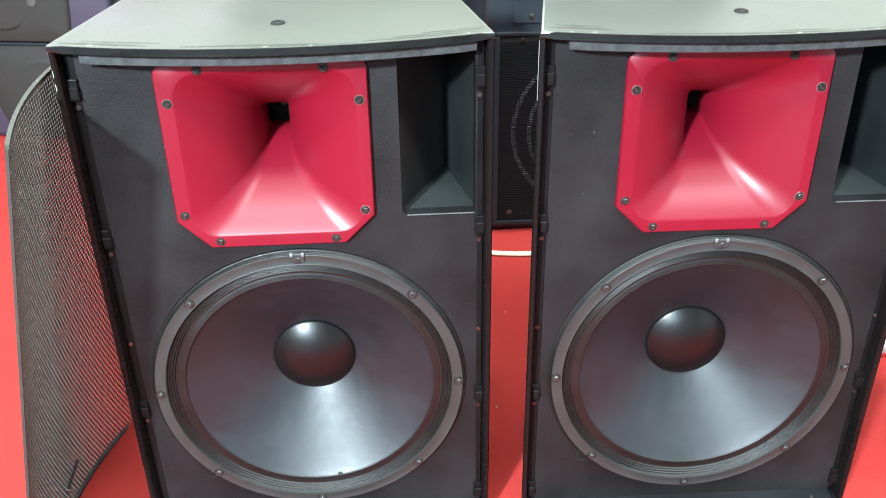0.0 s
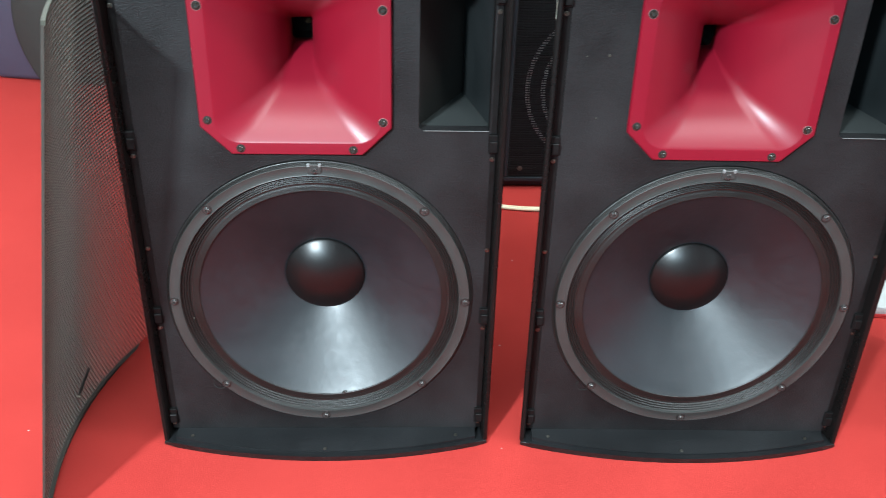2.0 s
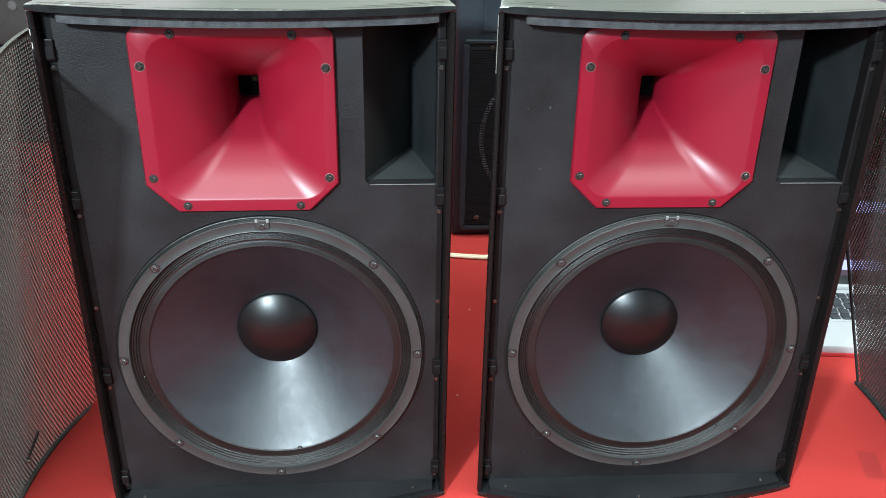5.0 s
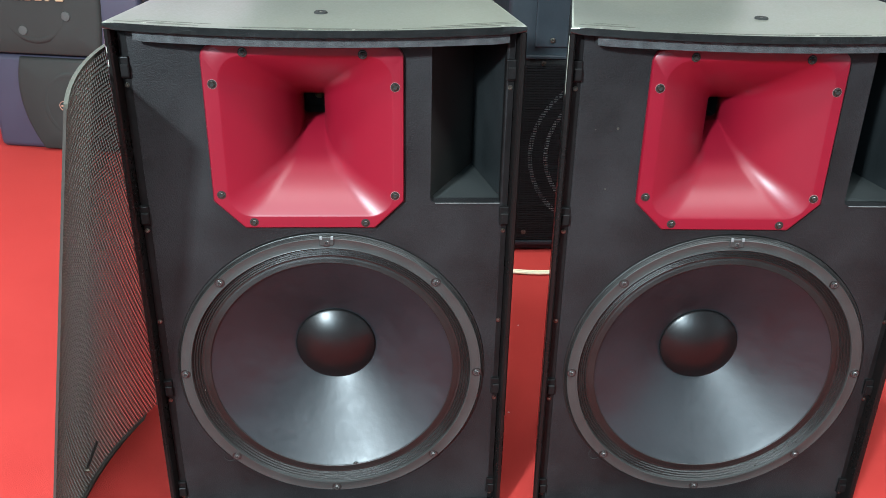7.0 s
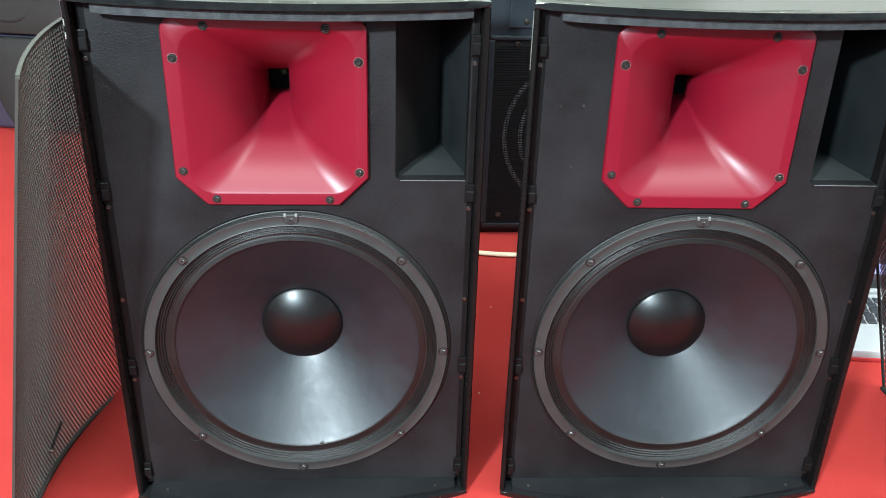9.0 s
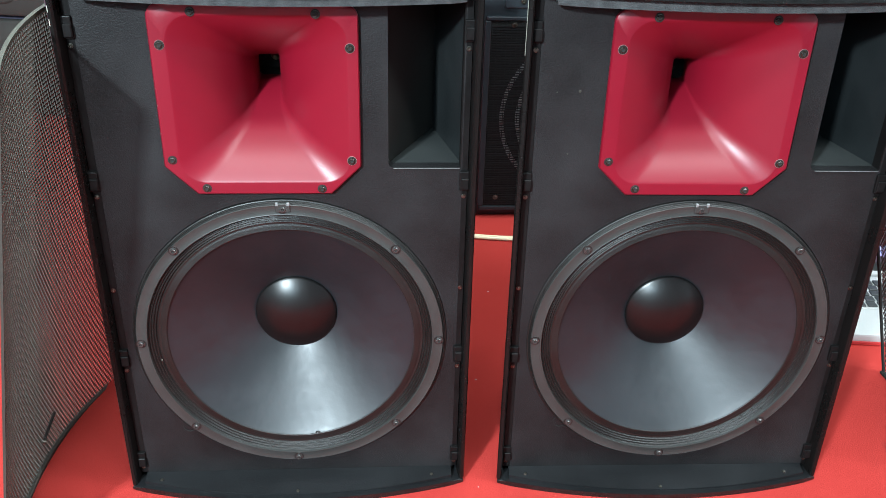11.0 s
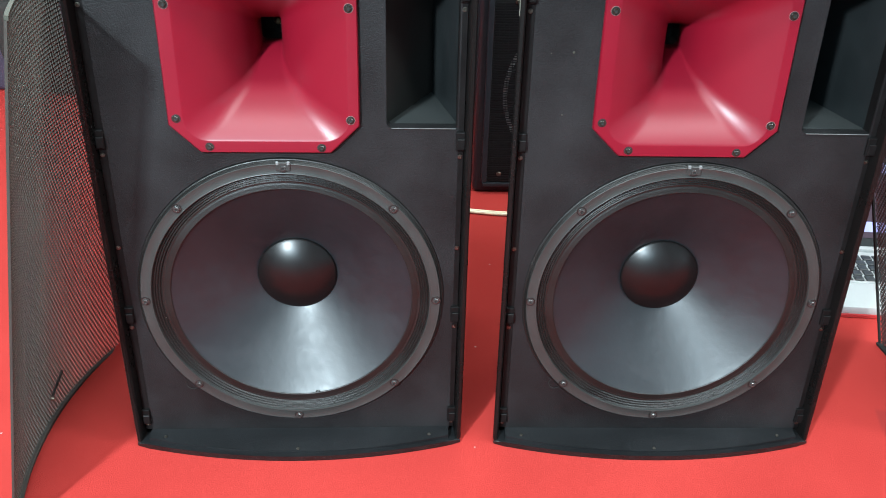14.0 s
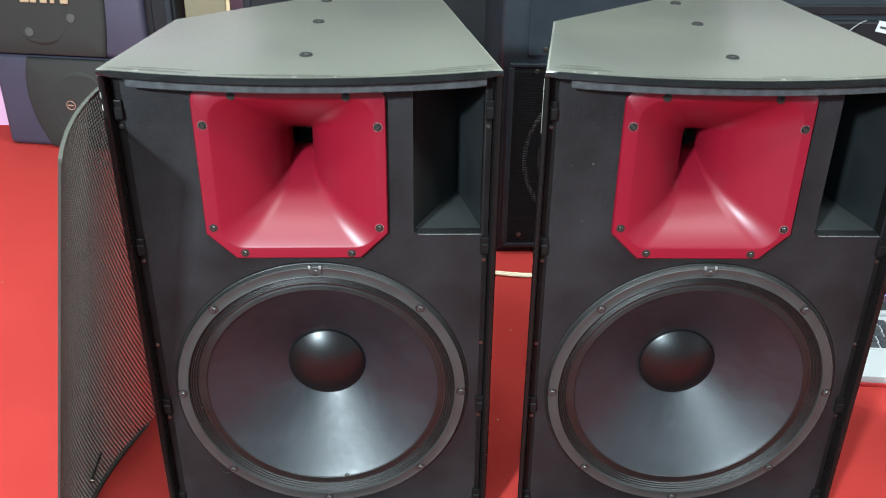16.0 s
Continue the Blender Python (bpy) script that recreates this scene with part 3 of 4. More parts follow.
first_spk = loudspeaker(pose(0, 0, 0), "black loudspeaker with bared red horn and woofer on red carpet",
                        ((-0.212, -0.120, 0.0085, 0.0055), (-0.190, -0.108, 0.0185, 0.0024), (-0.088, 0.046, 0.0072, 0.0052), (-0.02, 0.085, 0.0035, 0.0022), (0.09, 0.205, 0.0075, 0.0030), (0.12, 0.212, 0.0150, 0.0024), (0.15, 0.214, 0.0215, 0.0016)),
                        ((-0.178, 0.0070, 0.0035), (-0.004, 0.0045, 0.0030), (0.040, 0.0030, 0.0018), (0.196, 0.0050, 0.0022)))
twin = loudspeaker(pose(0.4922, -0.0073, 0, 0, 0, -1.025), "black loudspeaker without its grille close beside its twin",
                   ((-0.213, -0.150, 0.0150, 0.0052), (-0.205, -0.160, 0.0260, 0.0026), (-0.115, 0.090, 0.0050, 0.0036), (0.010, 0.065, 0.0130, 0.0016), (0.095, 0.212, 0.0060, 0.0030)),
                   ((-0.170, 0.0045, 0.0030), (-0.192, 0.0030, 0.0016), (0.030, 0.0040, 0.0028), (0.112, 0.0035, 0.0020)))
curl = [(0.7125, -0.012, 0.638), (0.709, -0.035, 0.640), (0.7137, -0.045, 0.6308), (0.7190, -0.045, 0.6167), (0.7195, -0.045, 0.6008), (0.7180, -0.045, 0.5873)]
for x, z, r in ((-0.1268, 0.5576, 0.0007), (-0.1265, 0.5385, 0.0009), (-0.1262, 0.527, 0.0006), (-0.1266, 0.507, 0.0008), (-0.05, 0.4345, 0.0006)):
    part("paint_chip", lathe([(r, 0.0), (r * 0.6, -0.0002), (0, -0.0002)], 6), M_CHIP, first_spk, "pale paint chip on the horn's edge").matrix_basis = pose(x, -0.0003, z)
for x, z, r in ((-0.1575, 0.5563, 0.0016), (-0.1830, 0.5549, 0.0009), (-0.165, 0.482, 0.0011)):
    part("scuff_mark", lathe([(r, 0.0), (r * 0.7, -0.0003), (0, -0.0003)], 7), M_RUB, twin, "small pale scuff").matrix_basis = pose(x, 0.0059, z, 0, 20, 0)
lump = bmesh.new()
bmesh.ops.create_icosphere(lump, subdivisions=2, radius=0.0032, matrix=Matrix.Diagonal((1.3, 0.7, 0.8, 1)))
part("glue_lump", lump, M_GLUE, [c for c in first_spk.children if c.name.startswith("woofer")][0], "small lump of glue on the cone's rim", smooth=80).matrix_basis = pose(0.0265, 0.0085, -0.1520)
part("paint_fleck", lathe([(0.0008, 0.0), (0.0005, -0.0004), (0, -0.0004)], 7), M_CHIPPALE, [c for c in first_spk.children if c.name.startswith("woofer")][0], "white fleck on the surround").matrix_basis = pose(-0.1645, 0.0066, -0.0290)
rng = random.Random(11)
smear = bmesh.new()
for k in range(26):
    a, r, q = radians(-rng.uniform(40, 62)), rng.uniform(0.160, 0.1735), rng.uniform(0.0006, 0.0016)
    bmesh.ops.create_icosphere(smear, subdivisions=1, radius=q, matrix=Matrix.Translation((r * math.cos(a), 0.0026 + 0.0052 * (0.1766 - r) / 0.0121, r * math.sin(a))))
part("glue_smear", smear, M_GLUE, [c for c in twin.children if c.name.startswith("woofer")][0], "shiny dried glue on the surround", smooth=80)
for z in (0.6265, 0.6405):
    part("scratch", box(-0.2218, -0.2211, -0.0105, -0.0100, z, z + 0.007, 0.0001, 1), M_CHIPPALE, first_spk, "short pale scratch")
# thin pale strip in place of the highlight along the cabinet's left corner
part("edge_highlight", box(-0.2240, -0.2233, -0.0093, -0.0082, 0.600, 0.664, 0.0002, 1), M_EDGE, twin, "pale strip for the highlight on the corner edge")
fine = []
for k in range(len(curl) - 1):
    p0, p1, p2, p3 = (Vector(curl[min(max(k + j, 0), len(curl) - 1)]) for j in (-1, 0, 1, 2))
    for q in range(6):
        f = q / 6
        fine.append(tuple(0.5 * (2 * p1 + (p2 - p0) * f + (2 * p0 - 5 * p1 + 4 * p2 - p3) * f * f + (3 * p1 - p0 - 3 * p2 + p3) * f ** 3)))
part("loose_lead", tube(fine, 0.0010, 8), M_LEAD, twin, "thin grey lead hanging loose", smooth=True).matrix_basis = pose(0.4922, -0.0073, 0, 0, 0, -1.025).inverted()

# ---------------------------------------------------------------- the grilles taken off


def grille(m, side, width, height, y0, curve, label, sheet, cut, hole):
    """A bowed sheet of punched steel with a folded rim, standing on its short edge. side: -1 bulges to -x, 1 to +x. y0: where the bulge is deepest."""
    g = holder("speaker_grille", m, label, "speaker grille", "grilles taken off the loudspeakers")
    pitch = 0.0068
    rowh = 0.0053
    na, nr = int((width - 0.012) / pitch), int((height - 0.012) / rowh)
    thick = 0.0013

    def place(u, v, d):
        # the sheet follows a parabola in plan; d moves along its normal
        x = side * (-curve * (u - y0) ** 2)
        slope = side * (-2 * curve * (u - y0))
        ln = math.hypot(1, slope)
        return np.stack([x + d / ln, u - d * slope / ln, v], -1) if isinstance(u, np.ndarray) else (x + d / ln, u - d * slope / ln, v)

    cells_u, cells_v = [], []
    for r in range(nr):
        off = 0.5 * pitch if r % 2 else 0.0
        for k in range(na):
            cells_u.append(-width / 2 + 0.006 + pitch * (k + 0.25) + off)
            cells_v.append(0.006 + rowh * (r + 0.5))
    cu, cv = np.array(cells_u), np.array(cells_v)
    ang = np.radians(90 + 60 * np.arange(6))
    ou, ov = pitch / math.sqrt(3) * np.cos(ang), rowh / 1.5 * np.sin(ang)
    iu, iv = ou * hole * 1.732, ov * hole * 1.732
    blocks = []
    for du, dv, d in ((ou, ov, 0.0), (iu, iv, 0.0), (iu, iv, thick), (ou, ov, thick)):
        U = cu[:, None] + du
        V = cv[:, None] + dv
        x = side * (-curve * (U - y0) ** 2)
        s = side * (-2 * curve * (U - y0))
        ln = np.sqrt(1 + s * s)
        blocks.append(np.stack([x - side * d / ln, U + side * d * s / ln, V], -1))
    verts = np.stack(blocks, 1).reshape(-1, 3)
    base = (np.arange(len(cu)) * 24)[:, None, None]
    i = np.arange(6)
    j = (i + 1) % 6
    quad = np.concatenate([np.stack([a + i, a + j, b + j, b + i], -1) for a, b in ((0, 6), (6, 12), (12, 18))])
    faces = (base + quad[None]).reshape(-1, 4)
    me = bpy.data.meshes.new("mesh_sheet")
    me.vertices.add(len(verts))
    me.vertices.foreach_set("co", verts.ravel())
    me.loops.add(faces.size)
    me.loops.foreach_set("vertex_index", faces.ravel())
    me.polygons.add(len(faces))
    me.polygons.foreach_set("loop_start", np.arange(0, faces.size, 4))
    me.polygons.foreach_set("loop_total", np.full(len(faces), 4))
    me.update(calc_edges=True)
    me.materials.append(sheet)
    me.materials.append(cut)
    # the cut edges of the holes carry a dark colour for the shade inside
    me.polygons.foreach_set("material_index", np.tile(np.repeat([0, 1, 0], 6), len(cu)).astype(np.int32))
    sh = new("mesh_sheet", me)
    sh.parent = g
    sh["label"] = "finely punched grey steel sheet"
    # folded rim: a flat border with a lip, along all four edges
    def band(us, vs, d0, d1):
        bm = bmesh.new()
        rows = []
        for u, v, uu, vv in us_vs(us, vs):
            rows.append([bm.verts.new(place(u, v, -side * d0)), bm.verts.new(place(uu, vv, -side * d0)), bm.verts.new(place(uu, vv, -side * d1)), bm.verts.new(place(u, v, -side * d1))])
        for a, b in zip(rows, rows[1:]):
            for q in range(4):
                bm.faces.new((a[q], a[(q + 1) % 4], b[(q + 1) % 4], b[q]))
        bm.faces.new(rows[0])
        bm.faces.new(rows[-1][::-1])
        return bm

    def us_vs(us, vs):
        return [(us[0][k], vs[0][k], us[1][k], vs[1][k]) for k in range(len(us[0]))]

    n = 40
    along = [-width / 2 + width * k / n for k in range(n + 1)]
    flat = lambda val: [val] * (n + 1)
    up = [height * k / n for k in range(n + 1)]
    h = width / 2
    part("rim", band((along, along), (flat(height), flat(height - 0.0045)), -0.0004, 0.0034), (M_RIM if side < 0 else cut), g, "folded steel rim", smooth=True)
    part("rim", band((along, along), (flat(0.0), flat(0.0075)), -0.0004, 0.006), cut, g, smooth=True)
    up = [0.0076 + (height - 0.0122) * k / n for k in range(n + 1)]
    part("rim", band((flat(-h), flat(-h + 0.005)), (up, up), -0.0004, 0.0024), cut, g)
    if side > 0:
        # the near upright edge is folded back into a plain flange
        part("flange", band((flat(-h - 0.0012), flat(-h - 0.0002)), (up, up), -0.0050, 0.0006), sheet, g, "folded plain flange")
    part("rim", band((flat(h), flat(h - 0.005)), (up, up), -0.0004, 0.0024), cut, g)
    for v in ((0.072,) if side < 0 else ()):
        p = place(-0.010, 0.050, -side * 0.002)
        c = part("stud", lathe([(0, -0.006), (0.0022, -0.006), (0.0032, -0.004), (0.0032, 0.0)], 10), M_SCREW, g, "bright fixing stud", smooth=True)
        c.matrix_basis = pose(*p, 0, 0, 90 if side < 0 else -90)
        strip = [place(-0.008 + 0.034 * k / 6, 0.053 + 0.020 * k / 6, -side * 0.004) for k in range(7)]
        part("spring", tube(strip, 0.0019, 8), M_DARK, g, "dark retaining spring", smooth=True)
    return g


LEAN_L, LEAN_R = math.degrees(math.atan(0.188)), math.degrees(math.atan(0.30))
grille(pose(-0.360, 0.045, 0.0, 0, LEAN_L, 0), -1, 0.43, 0.650, -0.035, 0.80, "bowed punched-steel grille leaning upright against a loudspeaker's side", M_GRILLE, M_CUT, 0.434)
grille(pose(0.943, 0.101, 0.0, 0, -LEAN_R, 0), 1, 0.248, 0.650, 0.070, 0.58, "bowed punched-steel grille standing on the carpet near a laptop", M_GRILLE_DARK, M_DARK, 0.405)

# ---------------------------------------------------------------- behind: black cabinet with grille between the two


def tall_cabinet():
    c = holder("stage_loudspeaker", pose(0.525, 0.82, 0), "tall black loudspeaker with a perforated grille standing behind", "loudspeaker")
    part("cabinet", box(-0.225, 0.225, 0.004, 0.45, 0.0, 1.02, 0.012, 3), M_BOX, c, "black textured cabinet", smooth=40)
    part("recess", box(-0.196, 0.196, 0.0005, 0.006, 0.028, 0.43), M_DARK, c)
    # slotted mesh over a big driver
    bm = bmesh.new()
    for k in range(74):
        z = 0.032 + 0.0053 * k
        box(-0.194, 0.194, -0.004, -0.0025, z, z + 0.0026, 0, 1, bm)
    for k in range(40):
        x = -0.194 + 0.00994 * k
        box(x, x + 0.0016, -0.0023, -0.0012, 0.03, 0.428, 0, 1, bm)
    part("grille", bm, M_MESH, c, "black slotted steel grille")
    for r, count, size in ((0.172, 84, 0.0020), (0.139, 66, 0.0024)):
        bm = lathe([(r + 0.004, 0.0), (r + 0.004, -0.0006), (r - 0.004, -0.0008), (r - 0.005, 0.0)], 72)
        # added blocks break the ring into bright dashes, as the mesh would
        for k in range(count):
            t = 2 * math.pi * k / count
            cx2, cz2 = r * math.cos(t), r * math.sin(t)
            box(cx2 - size, cx2 + size, -0.0022, -0.0007, cz2 - size * 0.8, cz2 + size * 0.8, 0, 1, bm)
        ring = part("driver_ring", bm, M_ALU, c, "alloy driver ring with added bright blocks behind the grille")
        ring.matrix_basis = pose(0.006, -0.0002, 0.23)
    for z0, z1 in ((0.018, 0.028), (0.432, 0.440)):
        part("grille_bar", box(-0.205, 0.205, -0.006, 0.003, z0, z1, 0.002), M_BOX, c)
    for s in (-1, 1):
        part("grille_bar", box(s * 0.202 - 0.006, s * 0.202 + 0.006, -0.006, 0.003, 0.029, 0.431, 0.002), M_BOX, c)
    part("front_panel", box(-0.17, 0.205, -0.004, 0.003, 0.455, 0.98, 0.003), M_BOX, c, "smooth blue-black front panel")
    s = None
    for x, z in ((-0.135, 0.47), (0.0, 0.447), (-0.15, 0.424), (-0.1, 0.035), (-0.17, 0.05), (-0.06, 0.47)):
        if s is None:
            s = part("screw", screw(0.0042, 0.003), M_SCREW, c, smooth=True)
            s.matrix_basis = pose(x, -0.006, z)
        else:
            again(s, pose(x, -0.006, z), c)


tall_cabinet()


def rear_cabinet(m, w, d, h, label, skin=M_BOX):
    c = holder("rear_loudspeaker", m, label, "loudspeaker", "dark loudspeakers along the back wall")
    part("cabinet", box(-w / 2, w / 2, 0.0, d, 0.0, h, 0.01, 3), skin, c, smooth=40)
    part("front_frame", box(-w / 2 + 0.02, w / 2 - 0.02, -0.006, 0.0, 0.03, h - 0.03, 0.004), M_MESH, c, "black cloth front")
    part("corner_trim", box(w / 2 - 0.03, w / 2 - 0.012, -0.012, 0.002, 0.02, h - 0.02, 0.004), M_BOX, c)
    return c


rear_cabinet(pose(0.02, 1.28, 0), 0.64, 0.32, 1.10, "dark loudspeaker cabinet at the back wall")
rear_cabinet(pose(-0.535, 1.40, 0), 0.085, 0.20, 0.80, "narrow dark column beside the violet loudspeakers", M_MESH)


def folded_sheet():
    c = holder("leaning_panel", pose(-0.43, 1.42, 0, -4), "tan panel leaning on the back wall", "panel")
    part("board", box(-0.055, 0.055, 0.0, 0.012, 0.0, 0.75, 0.003), M_TAN, c)
    part("edge_strip", box(0.0555, 0.066, -0.003, 0.014, 0.0, 0.75, 0.002), M_CARD, c)


folded_sheet()


def cable():
    pts = []
    for k in range(41):
        x = 0.05 + 0.65 * k / 40
        pts.append((x, 0.718 + 0.012 * math.sin(x * 9.0) + 0.004 * math.sin(x * 31), 0.0045))
    c = holder("cable", pose(0, 0, 0), "flat cream twin cable lying on the carpet", "cable")
    part("core", tube(pts, 0.0035, 8), M_CABLE, c, smooth=True)
    part("core", tube([(x, y - 0.0072, z) for x, y, z in pts], 0.0035, 8), M_CABLE, c, smooth=True)


cable()


def violet_monitor(m, w, h, grille_x0, grille_x1, upper):
    c = holder("violet_loudspeaker", m, "grey-violet loudspeaker with a rounded dark grille, stacked upper" if upper else "grey-violet loudspeaker with a rounded dark grille, standing on carpet", "loudspeaker", "stacked violet loudspeakers")
    part("shell", box(0, w, 0.0, 0.22, 0.0, h, 0.018, 4), M_PURPLE, c, "grey-violet shell", smooth=40)
    edge = [0.006 + (h - 0.012) * k / 14 for k in range(15)]
    if upper:
        pts = [(grille_x0, edge[0])] + [(grille_x1 - 0.035 * (z / h - 0.75) ** 2, z) for z in edge] + [(grille_x0, edge[-1])]
    else:
        pts = [(grille_x1, edge[0]), (grille_x1, edge[-1])] + [(grille_x0 + 0.13 * (z / h - 0.62) ** 2, z) for z in edge[::-1]]
    mx, mz = (grille_x0 + grille_x1) / 2, h / 2
    rings = [[(x, 0.004, z) for x, z in pts]]
    for sc, y in ((1.0, -0.004), (0.985, -0.010), (0.94, -0.014), (0.6, -0.019), (0.2, -0.021)):
        rings.append([(mx + (x - mx) * sc, y, mz + (z - mz) * sc) for x, z in pts])
    fr = part("grille", loft(rings, True), M_DGRILLE, c, "dark olive cloth grille", smooth=50)
    e = part("driver_bulge", lathe([(0.100, -0.010), (0.097, -0.0175), (0.090, -0.0200), (0.082, -0.0195), (0.078, -0.012)], 48), M_DGRILLE, fr, smooth=50)
    e.matrix_basis = pose(mx + (0.01 if upper else -0.01), 0, mz)
    if upper:
        for x, z in ((0.326, 0.112), (0.202, 0.071)):
            part("grille_pin", lathe([(0.0125, 0.0), (0.0115, -0.0030), (0.0, -0.0042)], 24), M_PIN, fr, "pale round pin of the grille", smooth=50).matrix_basis = pose(x, -0.0190, z)
        # raised maker's letters, kept as plain bars
        for k, wd in enumerate((0.026, 0.018, 0.020, 0.012, 0.022)):
            part("raised_bar", box(0, wd, -0.006, 0.0, 0, 0.024, 0.002, 1), M_GILT, fr, "gilt raised bar").matrix_basis = pose(0.195 + 0.028 * k, -0.0205, h - 0.118)
    else:
        part("badge", lathe([(0.0135, 0.0), (0.0135, -0.002), (0.0120, -0.0024), (0.0112, 0.0)], 24), M_BADGE, fr, "small round badge", smooth=40).matrix_basis = pose(0.222, -0.0200, 0.136)
        part("badge_bar", box(-0.008, 0.008, -0.002, 0.0, -0.002, 0.002, 0.0005, 1), M_BADGE, fr).matrix_basis = pose(0.222, -0.0205, 0.136)
    return c


violet_monitor(pose(-1.045, 1.500, 0, 0, 0, -9), 0.47, 0.268, 0.092, 0.44, False)
violet_monitor(pose(-1.10, 1.500, 0.2685, 0, 0, -9), 0.52, 0.268, 0.03, 0.418, True)

# ---------------------------------------------------------------- beside: laptop, shelf, amplifier


def laptop():
    c = holder("laptop", pose(0.885, 0.295, 0, 0, 0, -6), "open white laptop with dark keys standing on the carpet", "laptop")
    part("base", box(0, 0.355, 0.018, 0.235, 0.003, 0.022, 0.004), M_WHITE, c, "white deck", smooth=40)
    part("front_edge", box(0.004, 0.351, 0.0165, 0.230, 0.0, 0.0085, 0.002), M_LRED, c, "red lower edge")
    part("keyboard_tray", box(0.03, 0.325, 0.104, 0.212, 0.0215, 0.0235, 0.001, 1), M_WHITE, c, "pale keyboard tray")
    k0 = None
    for r in range(5):
        for k in range(14):
            x, y = 0.0345 + 0.0205 * k + 0.003 * (r % 2), 0.109 + 0.020 * r
            if k0 is None:
                k0 = part("key", box(-0.0085, 0.0085, -0.0085, 0.0085, 0, 0.003, 0.001, 1), M_KEY, c)
                k0.matrix_basis = pose(x + 0.0085, y + 0.0085, 0.0235)
            else:
                again(k0, pose(x + 0.0085, y + 0.0085, 0.0235), c)
    # pale gaps between the keys
    part("hinge", box(0.02, 0.335, 0.226, 0.240, 0.018, 0.030, 0.004), M_WHITE, c)
    lid = holder("lid", pose(0, 0.240, 0.022, -14), "", "")
    lid.parent = c
    part("cover", box(0.0, 0.355, 0.0, 0.009, 0.0, 0.235, 0.004), M_KEY, lid)
    part("bezel", box(0.004, 0.351, -0.003, 0.0, 0.004, 0.231, 0.001, 1), M_KEY, lid, "dark screen bezel")
    part("display", box(0.018, 0.337, -0.0045, -0.003, 0.024, 0.215), M_SCREEN, lid, "dark screen with bluish bands and a white page")
    for z0, z1 in ((0.036, 0.056), (0.150, 0.172)):
        part("picture_band", box(0.020, 0.215, -0.0055, -0.0047, z0, z1), M_SCREENBAND, lid)
    part("picture_page", box(0.240, 0.335, -0.0055, -0.0047, 0.026, 0.200), M_SCREENPAGE, lid)


laptop()


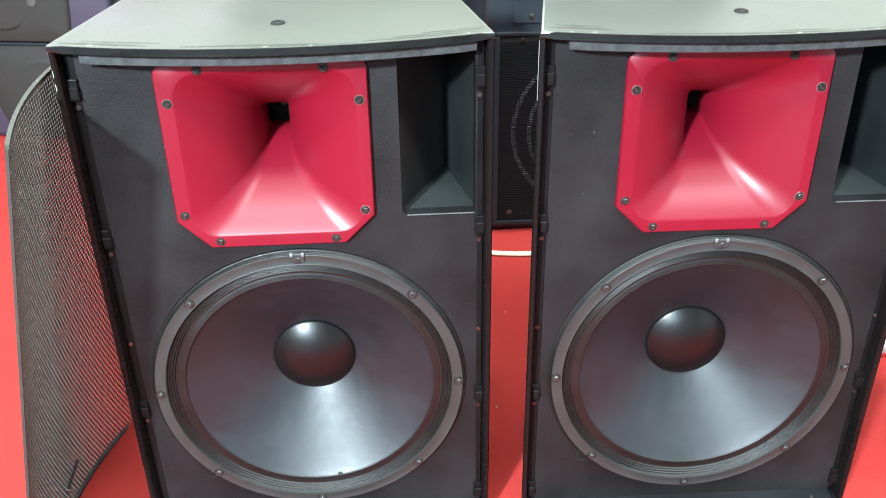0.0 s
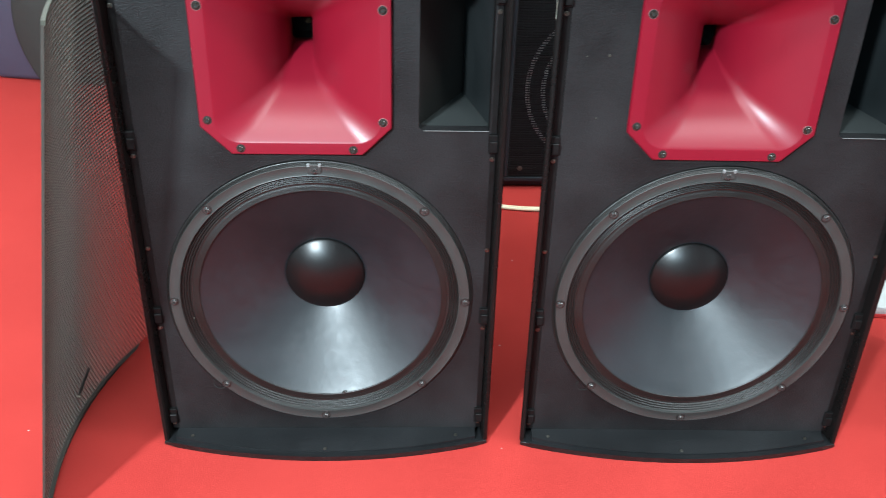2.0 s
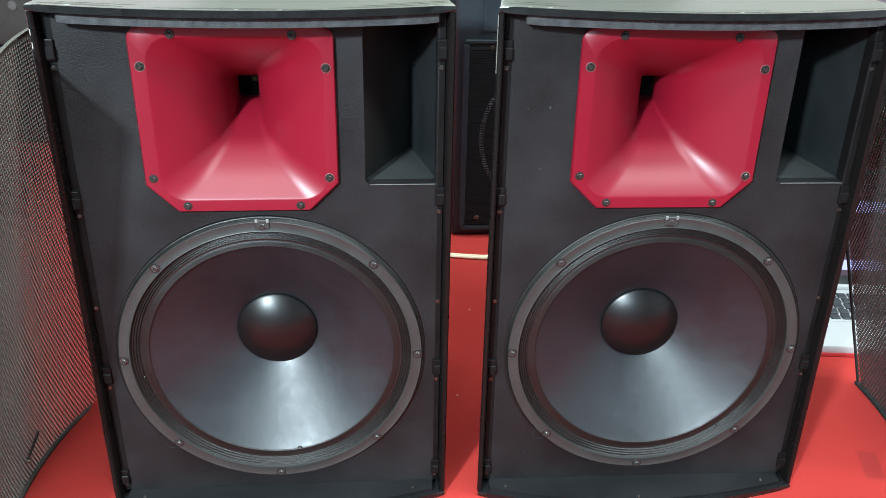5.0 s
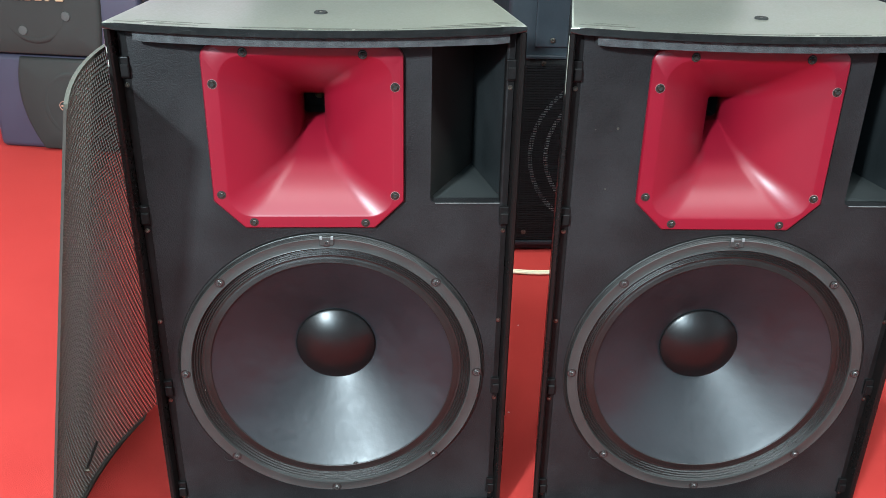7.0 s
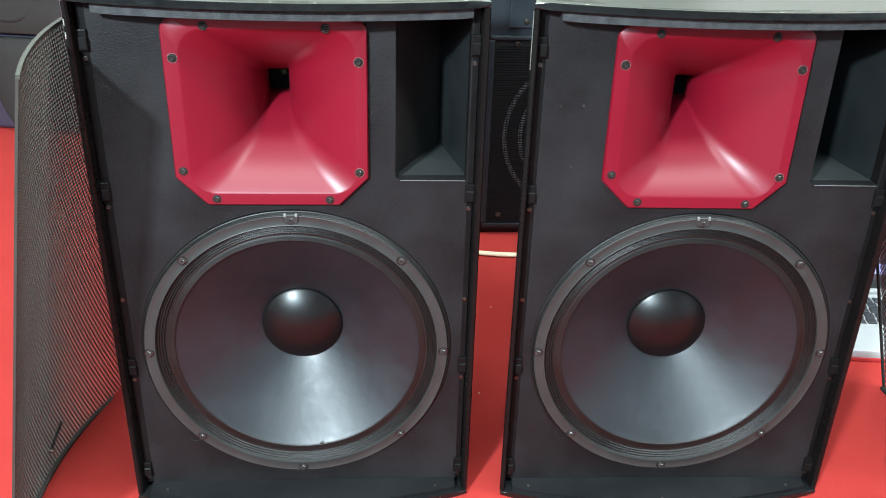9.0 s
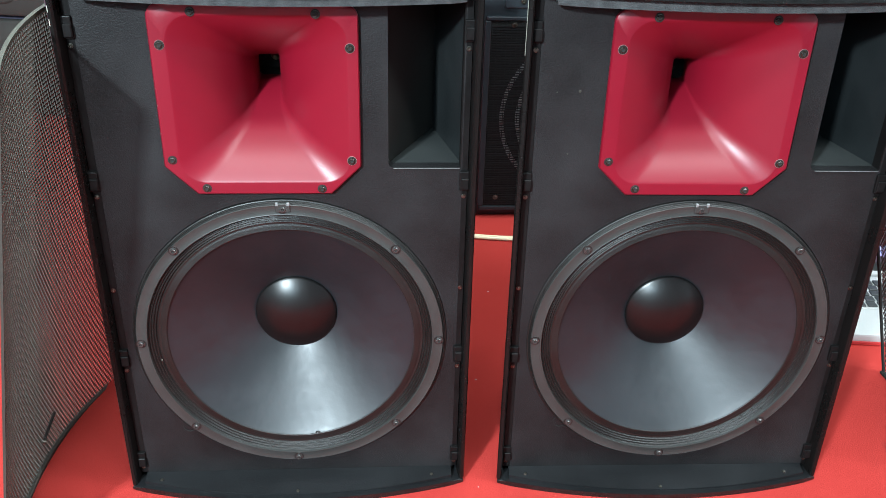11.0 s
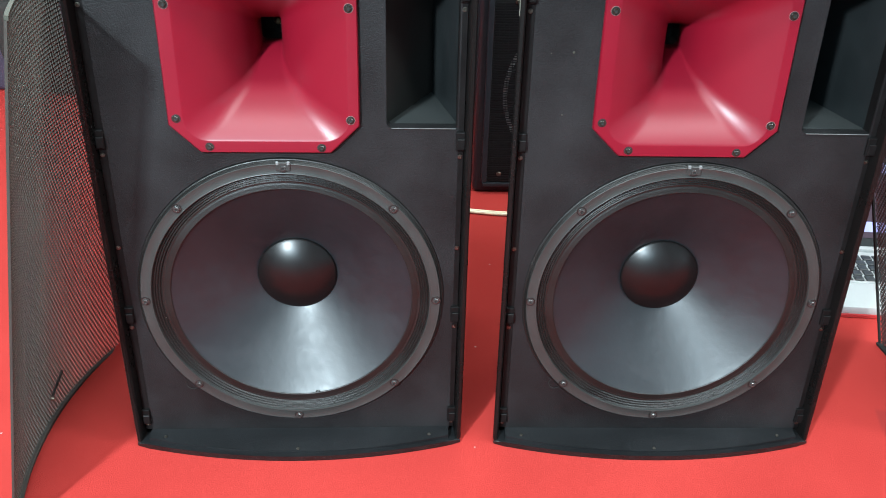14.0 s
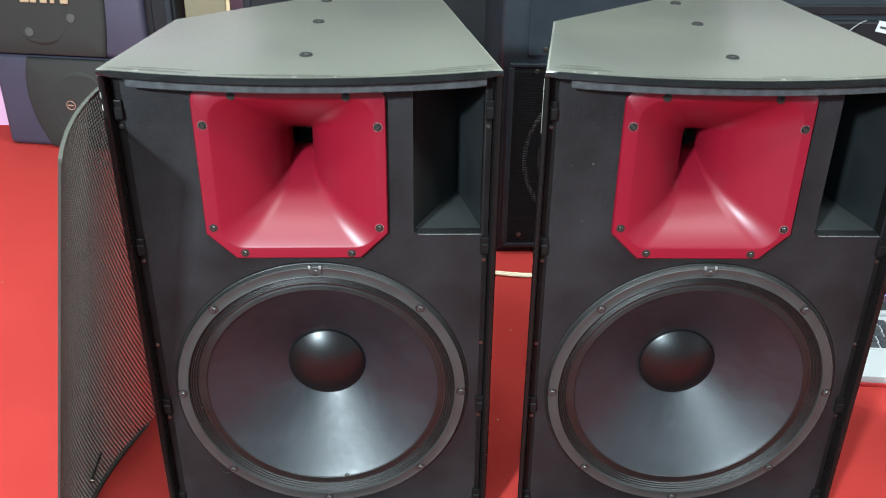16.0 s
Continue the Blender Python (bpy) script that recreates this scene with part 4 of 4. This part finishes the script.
def shelf_and_amplifier():
    s = holder("low_shelf", pose(1.25, 0.95, 0), "orange wooden shelf beside the laptop", "shelf")
    part("board", box(0.08, 0.80, 0.0, 0.45, 0.262, 0.300, 0.003), M_ORANGE, s)
    for x in (0.74,):
        part("leg", box(x, x + 0.04, 0.02, 0.43, 0.0, 0.2615, 0.003), M_ORANGE, s)
    part("leg", box(0.10, 0.14, 0.30, 0.43, 0.0, 0.2615, 0.003), M_ORANGE, s)
    a = holder("amplifier", pose(1.30, 0.96, 0.3005), "black rack amplifier with a red display on the shelf", "amplifier")
    part("case", box(0.0, 0.48, 0.0, 0.34, 0.008, 0.15, 0.004), M_BOX, a)
    v = None
    for k in range(9):
        if v is None:
            v = part("vent_slat", box(0.006, 0.050, -0.003, 0.0, 0, 0.005, 0.001, 1), M_MESH, a)
            v.matrix_basis = pose(0, 0, 0.02 + 0.0135 * k)
        else:
            again(v, pose(0, 0, 0.02 + 0.0135 * k), a)
    part("display", box(0.058, 0.110, -0.002, 0.0, 0.084, 0.109), M_REDDISP, a, "red lit display")
    part("trim_line", box(0.054, 0.45, -0.0015, 0.0, 0.075, 0.078), M_GREYLINE, a)
    kb = part("knob", lathe([(0.0, -0.012), (0.010, -0.012), (0.012, -0.010), (0.012, 0.0)], 20), M_KEY, a, smooth=True)
    kb.matrix_basis = pose(0.088, 0, 0.047)
    for k in range(10):
        t = radians(-30 + 24 * k)
        part("tick", box(-0.001, 0.001, -0.001, 0.0, 0.015, 0.019), M_GREYLINE, a).matrix_basis = pose(0.088, 0, 0.047) @ pose(0, 0, 0, 0, math.degrees(t))
    for x in (0.03, 0.45):
        part("foot", lathe([(0, 0), (0.014, 0), (0.012, 0.008), (0, 0.008)], 16), M_KEY, a).matrix_basis = pose(x, 0.05, 0.0, 90)
    y = holder("yellow_box", pose(1.25, 0.78, 0.0), "golden yellow carton with pale edges on the carpet", "carton")
    carton = box(0.0, 0.36, 0.0, 0.14, 0.0, 0.272, 0.004)
    for v2 in carton.verts:
        if v2.co.x < 0.1:
            v2.co.x += 0.43 * (0.272 - v2.co.z)
    part("carton", carton, M_GOLD, y)
    for x0, x1, z0, z1 in ((0.002, 0.36, 0.245, 0.270),):
        part("edge_band", box(x0, x1, -0.0015, 0.0, z0, z1), M_CARD, y, "brown carton edge")
    part("white_edge", box(-0.004, 0.006, -0.0030, 0.004, -0.265, 0.0, 0.001, 1), M_WHITE, y, "white folded edge").matrix_basis = pose(0.002, 0, 0.270, 0, -23.3)
    p = holder("paper_sheets", pose(1.245, 0.77, 0.2725), "loose cream paper sheets lying on a yellow carton", "paper")
    for k in range(4):
        bm = box(0.0, 0.34, 0.0, 0.15, 0.0, 0.0022)
        bmesh.ops.subdivide_edges(bm, edges=bm.edges[:], cuts=6, use_grid_fill=True)
        for v2 in bm.verts:
            v2.co.z += 0.005 * math.sin(v2.co.x * 9 + k) * (v2.co.x / 0.34)
        part("sheet", bm, M_PAPER, p).matrix_basis = pose(0.008 * k, -0.006 * k, 0.0065 * k, 0, 0, 2.5 * k - 3)


shelf_and_amplifier()


def case_right():
    c = holder("equipment_case", pose(0.80, 0.80, 0), "black equipment case with a small white label", "case")
    part("body", box(0.0, 0.30, 0.0, 0.40, 0.0, 0.76, 0.012, 3), M_BOX, c, smooth=40)
    part("lid_edge", box(-0.004, 0.304, -0.006, 0.404, 0.545, 0.565, 0.003), M_MESH, c)
    part("front_cover", box(0.02, 0.285, -0.010, 0.0, 0.05, 0.535, 0.006), M_MESH, c, "black ribbed cover")
    st = part("sticker", box(-0.017, 0.017, -0.0012, 0.0, -0.011, 0.011), M_WHITE, c, "white paper label")
    st.matrix_basis = pose(0.263, -0.0102, 0.522, 0, 12)
    part("print_bar", box(-0.011, 0.006, -0.0006, 0.0, -0.003, 0.001), M_KEY, st).matrix_basis = pose(0, -0.0014, 0)
    arc = [(0.165 + 0.055 * k / 12, -0.016 - 0.006 * math.sin(math.pi * k / 12), 0.492 + 0.045 * math.sin(0.5 * math.pi * k / 12)) for k in range(13)]
    part("lead", tube(arc, 0.0012, 6), M_LEAD, c, "thin pale lead", smooth=True)


case_right()


def lint():
    rng = random.Random(5)
    bm = bmesh.new()
    spots = [(0.262, 0.225), (0.243, -0.02), (0.96, 0.235), (-0.42, 0.02), (-0.55, 0.15), (-0.47, 0.4), (-0.62, -0.05), (-0.5, 0.62), (0.31, 0.5), (-0.75, 0.7), (-0.44, -0.12)]
    for x, y in spots:
        a, r = rng.uniform(0, 3.1), rng.uniform(0.0008, 0.0016)
        pts = [(x + r * math.cos(a + k * 1.257) * rng.uniform(0.6, 1.5), y + r * math.sin(a + k * 1.257) * rng.uniform(0.6, 1.5)) for k in range(5)]
        low = [bm.verts.new((px, py, 0.0)) for px, py in pts]
        tip = bm.verts.new((x, y, 0.0012))
        for k in range(5):
            bm.faces.new((low[k], low[(k + 1) % 5], tip))
        bm.faces.new(low[::-1])
    tagged(part("lint", bm, M_WHITE), "tiny pale specks of lint on the carpet", "lint", kind="stuff")


lint()
